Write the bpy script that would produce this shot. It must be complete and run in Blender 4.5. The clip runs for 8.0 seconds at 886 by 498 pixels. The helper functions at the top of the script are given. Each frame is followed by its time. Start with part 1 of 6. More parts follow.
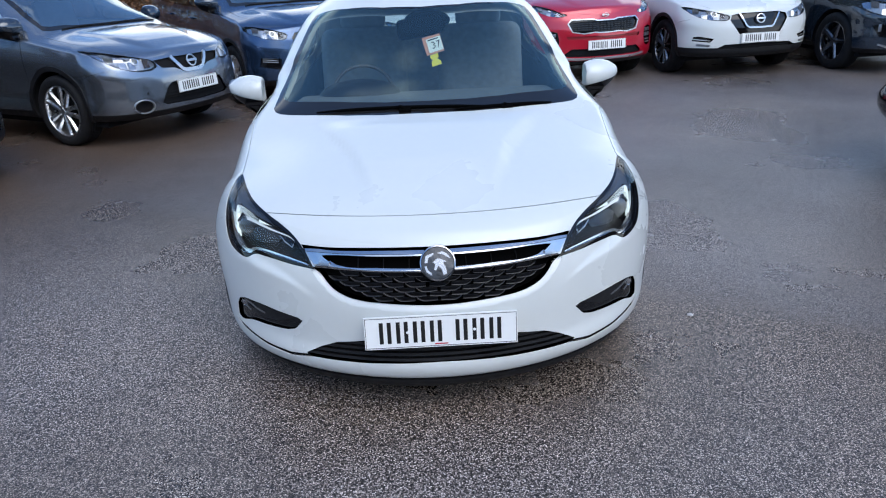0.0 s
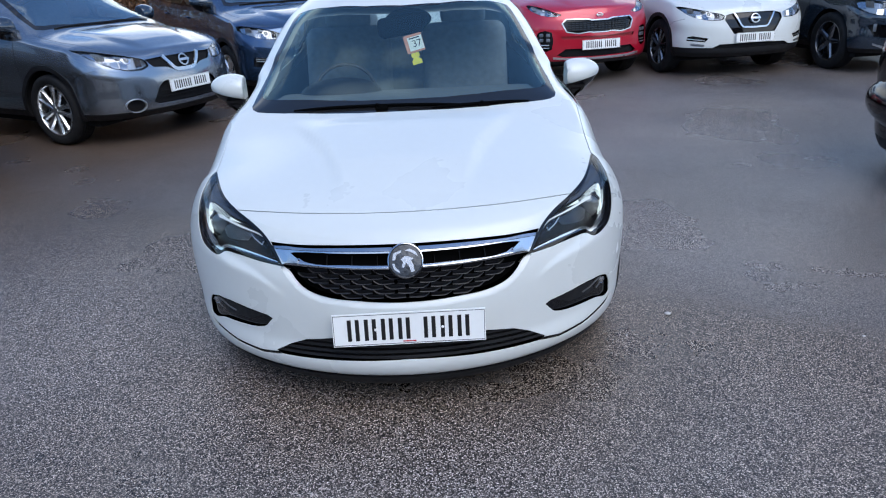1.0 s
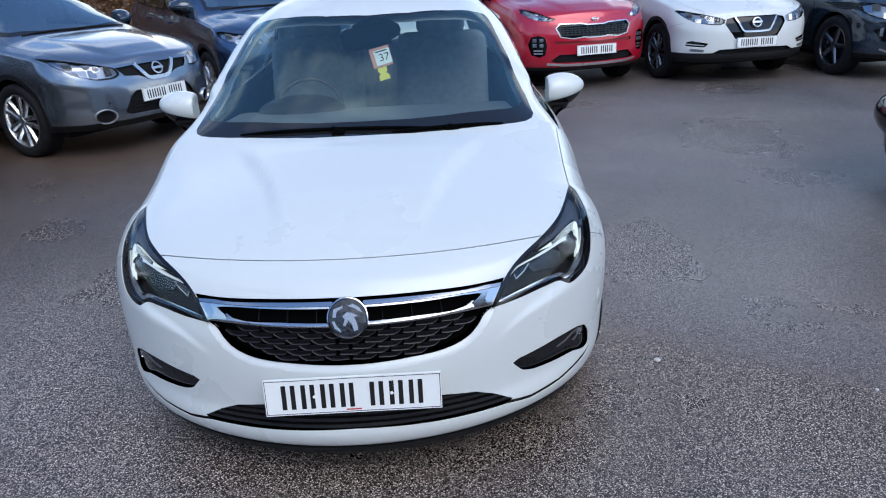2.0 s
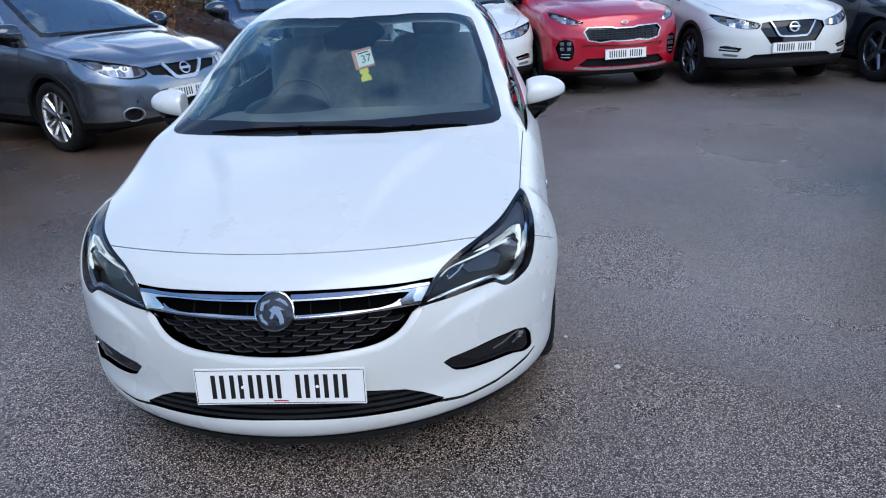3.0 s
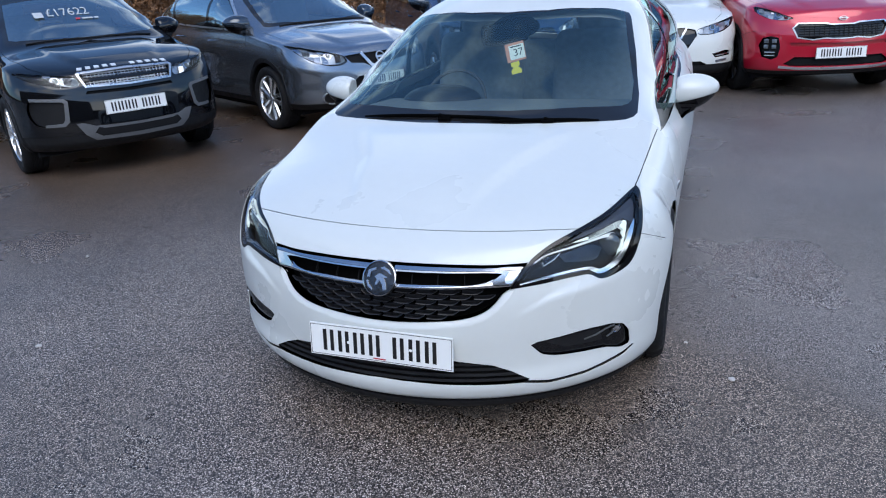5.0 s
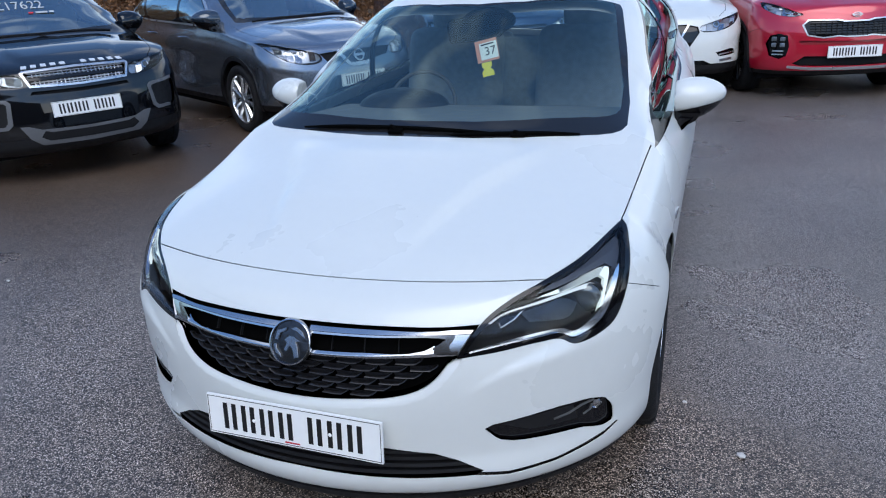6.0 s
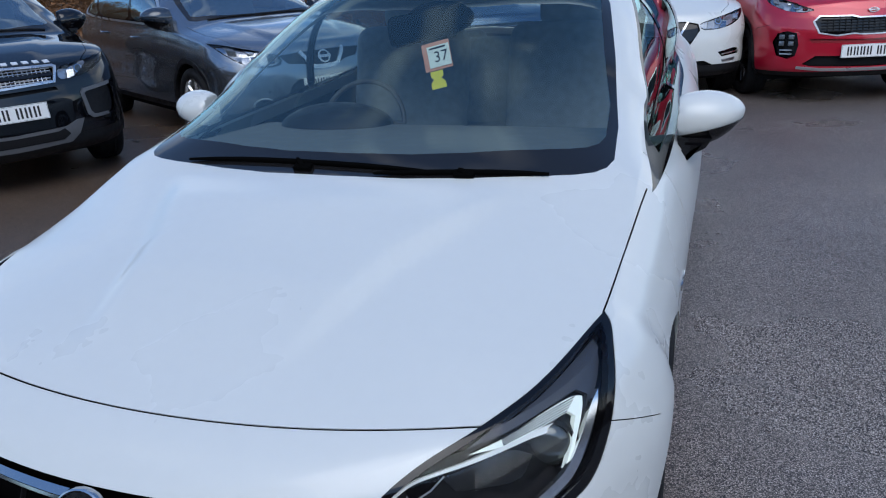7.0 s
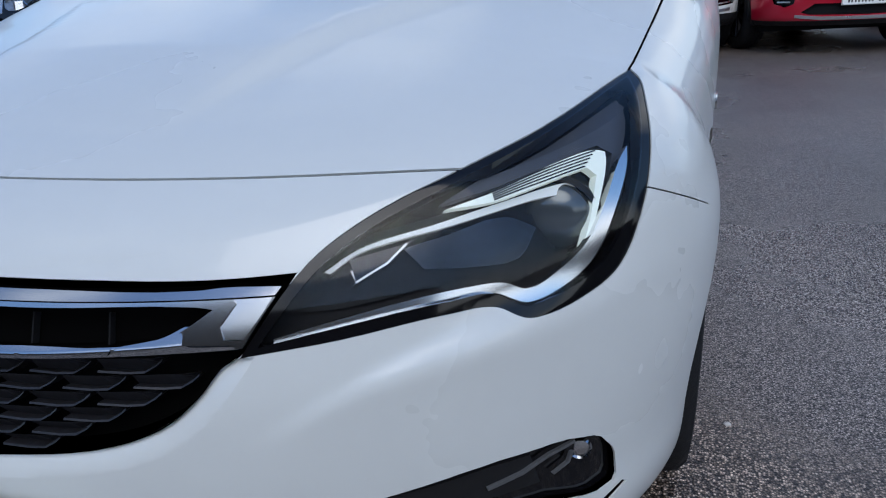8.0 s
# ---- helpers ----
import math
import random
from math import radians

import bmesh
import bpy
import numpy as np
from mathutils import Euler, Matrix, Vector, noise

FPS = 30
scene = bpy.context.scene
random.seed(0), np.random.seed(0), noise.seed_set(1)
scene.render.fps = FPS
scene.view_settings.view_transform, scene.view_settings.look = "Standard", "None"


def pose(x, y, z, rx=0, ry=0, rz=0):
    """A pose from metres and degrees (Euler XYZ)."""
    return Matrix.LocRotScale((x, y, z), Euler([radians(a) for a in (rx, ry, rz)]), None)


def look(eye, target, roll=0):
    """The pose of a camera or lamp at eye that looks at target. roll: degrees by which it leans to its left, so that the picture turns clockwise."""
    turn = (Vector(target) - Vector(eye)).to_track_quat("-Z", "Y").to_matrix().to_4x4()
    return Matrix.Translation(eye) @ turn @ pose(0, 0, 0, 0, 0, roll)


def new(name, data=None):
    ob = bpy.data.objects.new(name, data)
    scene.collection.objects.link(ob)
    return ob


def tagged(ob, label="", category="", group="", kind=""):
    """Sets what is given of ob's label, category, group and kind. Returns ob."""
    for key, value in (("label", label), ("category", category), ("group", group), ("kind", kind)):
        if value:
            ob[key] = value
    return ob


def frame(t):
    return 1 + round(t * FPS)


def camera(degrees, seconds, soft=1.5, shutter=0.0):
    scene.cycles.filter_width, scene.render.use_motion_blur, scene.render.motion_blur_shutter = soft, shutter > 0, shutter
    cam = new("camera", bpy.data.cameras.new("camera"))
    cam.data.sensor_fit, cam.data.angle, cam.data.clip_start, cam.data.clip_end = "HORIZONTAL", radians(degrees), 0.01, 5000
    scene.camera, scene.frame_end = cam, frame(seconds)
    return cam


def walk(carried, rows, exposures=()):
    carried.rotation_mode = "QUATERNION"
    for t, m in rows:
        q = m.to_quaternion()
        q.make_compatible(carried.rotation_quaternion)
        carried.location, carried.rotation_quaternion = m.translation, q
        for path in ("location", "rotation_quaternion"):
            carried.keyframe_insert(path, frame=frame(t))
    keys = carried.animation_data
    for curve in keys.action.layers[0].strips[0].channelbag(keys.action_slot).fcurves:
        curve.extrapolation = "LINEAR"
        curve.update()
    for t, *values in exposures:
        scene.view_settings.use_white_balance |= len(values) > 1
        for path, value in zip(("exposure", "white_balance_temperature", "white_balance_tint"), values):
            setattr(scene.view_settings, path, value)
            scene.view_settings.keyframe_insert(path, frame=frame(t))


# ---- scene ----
cam = camera(64.3, 8.0, soft=1.1)
PATH = [
    (0, (-0.032, -2.154, 1.554), (0.012, -0.303, 0.799), -2.5),
    (0.5, (0.035, -2.196, 1.566), (0.075, -0.344, 0.813), -2.5),
    (1, (0.087, -2.164, 1.541), (0.122, -0.312, 0.787), -2.5),
    (1.5, (0.2, -1.958, 1.543), (0.23, -0.107, 0.786), -2.6),
    (2, (0.259, -1.807, 1.56), (0.287, 0.045, 0.807), -2.6),
    (2.2, (0.339, -1.787, 1.551), (0.359, 0.067, 0.801), -2.7),
    (3.3, (0.664, -1.902, 1.542), (0.425, -0.056, 0.81), -2.7),
    (3.5, (0.652, -1.975, 1.55), (0.309, -0.142, 0.826), -2.8),
    (4, (0.643, -2.085, 1.554), (0.069, -0.307, 0.84), -3.1),
    (4.2, (0.675, -2.08, 1.557), (0.055, -0.319, 0.841), -3.3),
    (5.5, (1.051, -1.681, 1.52), (0.394, 0.059, 0.785), -3.3),
    (6, (0.953, -1.337, 1.487), (0.295, 0.402, 0.75), -3.2),
    (6.2, (0.9, -1.157, 1.512), (0.252, 0.586, 0.775), -3.1),
    (6.5, (0.897, -0.977, 1.495), (0.24, 0.763, 0.762), -3.3),
    (7, (0.904, -0.612, 1.429), (0.254, 1.128, 0.686), -3.4),
    (7.5, (0.86, -0.43, 1.187), (0.217, 1.31, 0.44), -3.3),
    (7.8, (0.858, -0.431, 1.033), (0.224, 1.308, 0.275), -3.2),
    (8, (0.836, -0.421, 0.942), (0.225, 1.331, 0.197), -3.1),
]
walk(cam, [(t, look(eye, target, roll)) for t, eye, target, roll in PATH], exposures=[(0, 0.63, 6500, 10), (1.5, 0.56, 6500, 10), (5.5, 0.55, 6500, 10), (6.3, 0.42, 6500, 10), (7, 0.19, 6500, 10), (8, 0.05, 6500, 10)])

# ---- world, sun and exposure ----
world = bpy.data.worlds.new("sky")
scene.world = world
world.use_nodes = True
wn, wl = world.node_tree.nodes, world.node_tree.links
wn.clear()
SUN_HEIGHT, SUN_TURN = 50.0, 155.0
sky = wn.new("ShaderNodeTexSky")
sky.sky_type, sky.sun_disc = "NISHITA", False
sky.sun_elevation, sky.sun_rotation = radians(SUN_HEIGHT), radians(SUN_TURN)
coord, stretch = wn.new("ShaderNodeTexCoord"), wn.new("ShaderNodeMapping")
stretch.inputs["Scale"].default_value = (1.0, 1.0, 2.2)
cloud = wn.new("ShaderNodeTexNoise")
cloud.inputs["Scale"].default_value, cloud.inputs["Detail"].default_value, cloud.inputs["Roughness"].default_value = 1.7, 6.0, 0.5
ramp = wn.new("ShaderNodeValToRGB")
ramp.color_ramp.elements[0].position, ramp.color_ramp.elements[1].position = 0.52, 0.72
blend = wn.new("ShaderNodeMix")
blend.data_type = "RGBA"
blend.inputs[7].default_value = (8.9, 9.5, 10.1, 1)
tint = wn.new("ShaderNodeMix")
tint.data_type, tint.blend_type = "RGBA", "MULTIPLY"
tint.inputs[0].default_value = 1.0
tint.inputs[7].default_value = (0.77, 1.0, 1.25, 1)
air = wn.new("ShaderNodeBackground")
air.inputs["Strength"].default_value = 0.15
out = wn.new("ShaderNodeOutputWorld")
wl.new(coord.outputs["Generated"], stretch.inputs["Vector"])
wl.new(stretch.outputs["Vector"], cloud.inputs["Vector"])
rise, thin = wn.new("ShaderNodeSeparateXYZ"), wn.new("ShaderNodeMath")  # clouds crowd together towards the horizon
thin.operation = "MULTIPLY_ADD"
thin.inputs[1].default_value = -0.14
wl.new(coord.outputs["Generated"], rise.inputs[0])
wl.new(rise.outputs["Z"], thin.inputs[0])
lift = wn.new("ShaderNodeMath")
lift.operation = "ADD"
lift.inputs[1].default_value = 0.06
wl.new(cloud.outputs["Fac"], thin.inputs[2])
wl.new(thin.outputs[0], lift.inputs[0])
wl.new(lift.outputs[0], ramp.inputs["Fac"])
wl.new(ramp.outputs["Color"], blend.inputs[0])
wl.new(sky.outputs["Color"], tint.inputs[6])
wl.new(tint.outputs[2], blend.inputs[6])
wl.new(blend.outputs[2], air.inputs["Color"])
wl.new(air.outputs["Background"], out.inputs["Surface"])
sun_data = bpy.data.lights.new("sun", "SUN")
sun_data.energy, sun_data.angle, sun_data.color = 1.25, radians(50), (1.0, 0.945, 0.875)
sun = new("sun", sun_data)
sun.matrix_world = look((6 * math.sin(radians(SUN_TURN)), 6 * math.cos(radians(SUN_TURN)), 6 * math.tan(radians(SUN_HEIGHT))), (0, 0, 0))


# ---- materials ----
def material(name, colour, rough=0.5, metal=0.0, coat=0.0, grain=0.0, scale=40.0, bump=0.0, flake=0.0, emit=0.0):
    """A procedural surface: colour with large and fine variation, uneven gloss and relief."""
    m = bpy.data.materials.new(name)
    m.use_nodes = True
    nt = m.node_tree
    b = nt.nodes["Principled BSDF"]
    b.inputs["Roughness"].default_value, b.inputs["Metallic"].default_value = rough, metal
    b.inputs["Coat Weight"].default_value, b.inputs["Coat Roughness"].default_value = coat, 0.03
    b.inputs["Base Color"].default_value = (*colour, 1)
    if emit:
        b.inputs["Emission Color"].default_value, b.inputs["Emission Strength"].default_value = (*colour, 1), emit
    tc = nt.nodes.new("ShaderNodeTexCoord")
    if grain:
        big, small = nt.nodes.new("ShaderNodeTexNoise"), nt.nodes.new("ShaderNodeTexNoise")
        big.inputs["Scale"].default_value, big.inputs["Detail"].default_value = scale * 0.06, 5
        small.inputs["Scale"].default_value, small.inputs["Detail"].default_value = scale, 3
        mix, r = nt.nodes.new("ShaderNodeMath"), nt.nodes.new("ShaderNodeMapRange")
        mix.operation = "ADD"
        r.inputs["From Min"].default_value, r.inputs["From Max"].default_value = 0.6, 1.4
        r.inputs["To Min"].default_value, r.inputs["To Max"].default_value = 1 - grain, 1 + grain
        tint = nt.nodes.new("ShaderNodeMix")
        tint.data_type, tint.blend_type = "RGBA", "MULTIPLY"
        tint.inputs[0].default_value = 1.0
        tint.inputs[6].default_value = (*colour, 1)
        for n in (big, small):
            nt.links.new(tc.outputs["Object"], n.inputs["Vector"])
        nt.links.new(big.outputs["Fac"], mix.inputs[0])
        nt.links.new(small.outputs["Fac"], mix.inputs[1])
        nt.links.new(mix.outputs[0], r.inputs["Value"])
        nt.links.new(r.outputs[0], tint.inputs[7])
        nt.links.new(tint.outputs[2], b.inputs["Base Color"])
        rr = nt.nodes.new("ShaderNodeMapRange")
        rr.inputs["From Min"].default_value, rr.inputs["From Max"].default_value = 0.3, 0.7
        rr.inputs["To Min"].default_value, rr.inputs["To Max"].default_value = rough * 0.75, min(1.0, rough * 1.3)
        nt.links.new(big.outputs["Fac"], rr.inputs["Value"])
        nt.links.new(rr.outputs[0], b.inputs["Roughness"])
        if bump:
            bp = nt.nodes.new("ShaderNodeBump")
            bp.inputs["Strength"].default_value, bp.inputs["Distance"].default_value = bump, 0.002
            nt.links.new(small.outputs["Fac"], bp.inputs["Height"])
            nt.links.new(bp.outputs["Normal"], b.inputs["Normal"])
    if flake:
        v = nt.nodes.new("ShaderNodeTexVoronoi")
        v.inputs["Scale"].default_value = 900
        bp = nt.nodes.new("ShaderNodeBump")
        bp.inputs["Strength"].default_value, bp.inputs["Distance"].default_value = flake, 0.0006
        nt.links.new(tc.outputs["Object"], v.inputs["Vector"])
        nt.links.new(v.outputs["Color"], bp.inputs["Height"])
        nt.links.new(bp.outputs["Normal"], b.inputs["Normal"])
    return m


def pane(name, tint, gloss=0.0, base=0.085, hue=(0.78, 1.0, 0.97)):
    """Thin clear or tinted glass: what lies behind shows through, with a mirror gloss that grows at flat angles."""
    m = bpy.data.materials.new(name)
    m.use_nodes = True
    nt = m.node_tree
    nt.nodes.remove(nt.nodes["Principled BSDF"])
    see, shine, mix, slope, steep, low = (nt.nodes.new("ShaderNode" + k) for k in ("BsdfTransparent", "BsdfGlossy", "MixShader", "LayerWeight", "Math", "MapRange"))
    see.inputs["Color"].default_value = (*tint, 1)
    shine.inputs["Roughness"].default_value = gloss
    shine.inputs["Color"].default_value = (*hue, 1)
    slope.inputs["Blend"].default_value = 0.5
    steep.operation = "POWER"
    steep.inputs[1].default_value = 5.0
    low.inputs["To Min"].default_value, low.inputs["To Max"].default_value = base, 1.0
    nt.links.new(slope.outputs["Facing"], steep.inputs[0])
    nt.links.new(steep.outputs[0], low.inputs["Value"])
    nt.links.new(low.outputs[0], mix.inputs[0])
    nt.links.new(see.outputs[0], mix.inputs[1])
    nt.links.new(shine.outputs[0], mix.inputs[2])
    nt.links.new(mix.outputs[0], nt.nodes["Material Output"].inputs["Surface"])
    return m


def asphalt_material():
    m = bpy.data.materials.new("asphalt")
    m.use_nodes = True
    nt = m.node_tree
    add, link = nt.nodes.new, nt.links.new
    b = nt.nodes["Principled BSDF"]
    tc = add("ShaderNodeTexCoord")

    def noise_tex(scale, detail=4.0):
        n = add("ShaderNodeTexNoise")
        n.inputs["Scale"].default_value, n.inputs["Detail"].default_value = scale, detail
        link(tc.outputs["Object"], n.inputs["Vector"])
        return n

    def grains(scale, steps):
        """Stone chips in bitumen: each chip's own tone, darker towards its edge, and its relief."""
        stones = add("ShaderNodeTexVoronoi")
        stones.inputs["Scale"].default_value = scale
        link(tc.outputs["Object"], stones.inputs["Vector"])
        split = add("ShaderNodeSeparateColor")
        link(stones.outputs["Color"], split.inputs[0])
        tone = add("ShaderNodeValToRGB")
        cr = tone.color_ramp
        cr.elements[0].position, cr.elements[0].color = steps[0][0], (*steps[0][1], 1)
        cr.elements[1].position, cr.elements[1].color = steps[-1][0], (*steps[-1][1], 1)
        for p, c in steps[1:-1]:
            cr.elements.new(p).color = (*c, 1)
        link(split.outputs[0], tone.inputs["Fac"])
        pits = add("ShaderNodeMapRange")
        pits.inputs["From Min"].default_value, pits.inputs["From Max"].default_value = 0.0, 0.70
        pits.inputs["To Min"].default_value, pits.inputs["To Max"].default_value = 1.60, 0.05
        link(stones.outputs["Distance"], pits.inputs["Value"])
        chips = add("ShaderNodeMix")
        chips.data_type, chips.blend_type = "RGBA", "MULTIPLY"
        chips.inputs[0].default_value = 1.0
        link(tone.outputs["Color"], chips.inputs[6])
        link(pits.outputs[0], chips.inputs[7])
        h = add("ShaderNodeMath")
        h.operation = "SUBTRACT"
        link(split.outputs[1], h.inputs[0])
        link(stones.outputs["Distance"], h.inputs[1])
        return chips.outputs[2], h.outputs[0]
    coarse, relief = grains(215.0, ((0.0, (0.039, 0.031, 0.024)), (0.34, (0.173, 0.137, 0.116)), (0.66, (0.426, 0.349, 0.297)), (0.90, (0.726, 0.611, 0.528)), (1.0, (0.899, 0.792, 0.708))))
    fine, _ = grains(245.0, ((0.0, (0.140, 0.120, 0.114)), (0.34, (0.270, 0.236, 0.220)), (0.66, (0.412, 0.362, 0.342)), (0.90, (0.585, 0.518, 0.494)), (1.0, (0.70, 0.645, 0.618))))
    # a seam between two layings of asphalt runs slantwise past the front wheel
    where, lean, edge, seam = add("ShaderNodeSeparateXYZ"), add("ShaderNodeMath"), add("ShaderNodeMath"), add("ShaderNodeMapRange")
    ragged = noise_tex(3.0, 5)
    link(tc.outputs["Object"], where.inputs[0])
    lean.operation = edge.operation = "MULTIPLY_ADD"
    lean.inputs[1].default_value = 0.57
    link(where.outputs["X"], lean.inputs[0])
    link(where.outputs["Y"], lean.inputs[2])
    edge.inputs[1].default_value = 0.35
    link(ragged.outputs["Fac"], edge.inputs[0])
    link(lean.outputs[0], edge.inputs[2])
    seam.inputs["From Min"].default_value, seam.inputs["From Max"].default_value = 1.60, 1.84
    link(edge.outputs[0], seam.inputs["Value"])
    # an open crack follows the seam, broken here and there
    off, gapw, broken, opened = add("ShaderNodeMath"), add("ShaderNodeMath"), add("ShaderNodeMapRange"), add("ShaderNodeMapRange")
    off.operation, off.inputs[1].default_value = "SUBTRACT", 1.68
    gapw.operation = "ABSOLUTE"
    link(edge.outputs[0], off.inputs[0])
    link(off.outputs[0], gapw.inputs[0])
    broken.inputs["From Min"].default_value, broken.inputs["From Max"].default_value = 0.42, 0.60
    broken.inputs["To Min"].default_value, broken.inputs["To Max"].default_value = 1.0, 0.62
    link(noise_tex(1.3, 3).outputs["Fac"], broken.inputs["Value"])
    opened.inputs["From Min"].default_value, opened.inputs["From Max"].default_value = 0.004, 0.016
    link(gapw.outputs[0], opened.inputs["Value"])
    link(broken.outputs[0], opened.inputs["To Min"])
    lay = add("ShaderNodeMix")
    lay.data_type = "RGBA"
    link(seam.outputs[0], lay.inputs[0])
    link(coarse, lay.inputs[6])
    link(fine, lay.inputs[7])
    wide, hue = noise_tex(0.55, 5), noise_tex(0.33, 4)
    broad, cast = add("ShaderNodeMapRange"), add("ShaderNodeValToRGB")
    broad.inputs["From Min"].default_value, broad.inputs["From Max"].default_value = 0.3, 0.7
    broad.inputs["To Min"].default_value, broad.inputs["To Max"].default_value = 0.76, 1.24
    link(wide.outputs["Fac"], broad.inputs["Value"])
    cast.color_ramp.elements[0].position, cast.color_ramp.elements[0].color = 0.35, (1.0, 0.93, 0.84, 1)
    cast.color_ramp.elements[1].position, cast.color_ramp.elements[1].color = 0.65, (0.93, 0.96, 1.0, 1)
    link(hue.outputs["Fac"], cast.inputs["Fac"])
    hued, tint = add("ShaderNodeMix"), add("ShaderNodeMix")
    for n in (hued, tint):
        n.data_type, n.blend_type = "RGBA", "MULTIPLY"
        n.inputs[0].default_value = 1.0
    cracked = add("ShaderNodeMix")
    cracked.data_type, cracked.blend_type = "RGBA", "MULTIPLY"
    cracked.inputs[0].default_value = 1.0
    link(lay.outputs[2], cracked.inputs[6])
    link(opened.outputs[0], cracked.inputs[7])
    link(cracked.outputs[2], hued.inputs[6])
    link(cast.outputs["Color"], hued.inputs[7])
    link(hued.outputs[2], tint.inputs[6])
    link(broad.outputs[0], tint.inputs[7])
    # a ragged band along the row of parked cars is darker and browner
    slant, reach, deep, ragged2, brown_fac, browned = add("ShaderNodeVectorMath"), add("ShaderNodeMath"), add("ShaderNodeMath"), add("ShaderNodeMath"), add("ShaderNodeMapRange"), add("ShaderNodeMix")
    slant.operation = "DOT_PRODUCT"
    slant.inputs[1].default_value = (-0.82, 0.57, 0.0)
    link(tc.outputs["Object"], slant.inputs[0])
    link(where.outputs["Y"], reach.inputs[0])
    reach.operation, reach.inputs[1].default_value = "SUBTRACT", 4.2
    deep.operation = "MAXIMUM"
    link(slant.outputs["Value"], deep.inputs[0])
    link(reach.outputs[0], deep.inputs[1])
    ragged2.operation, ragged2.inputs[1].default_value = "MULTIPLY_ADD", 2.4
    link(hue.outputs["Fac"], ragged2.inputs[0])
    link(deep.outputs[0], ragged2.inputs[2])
    brown_fac.interpolation_type = "SMOOTHSTEP"
    brown_fac.inputs["From Min"].default_value, brown_fac.inputs["From Max"].default_value = 3.1, 5.8
    link(ragged2.outputs[0], brown_fac.inputs["Value"])
    browned.data_type, browned.blend_type = "RGBA", "MULTIPLY"
    browned.inputs[7].default_value = (0.62, 0.52, 0.44, 1)
    link(brown_fac.outputs[0], browned.inputs[0])
    link(tint.outputs[2], browned.inputs[6])
    link(browned.outputs[2], b.inputs["Base Color"])
    damp = noise_tex(0.8, 6)
    wet = add("ShaderNodeMapRange")
    wet.inputs["From Min"].default_value, wet.inputs["From Max"].default_value = 0.35, 0.65
    wet.inputs["To Min"].default_value, wet.inputs["To Max"].default_value = 0.24, 0.40
    link(damp.outputs["Fac"], wet.inputs["Value"])
    link(wet.outputs[0], b.inputs["Roughness"])
    bp = add("ShaderNodeBump")
    bp.inputs["Strength"].default_value, bp.inputs["Distance"].default_value = 0.42, 0.004
    link(relief, bp.inputs["Height"])
    link(bp.outputs["Normal"], b.inputs["Normal"])
    return m


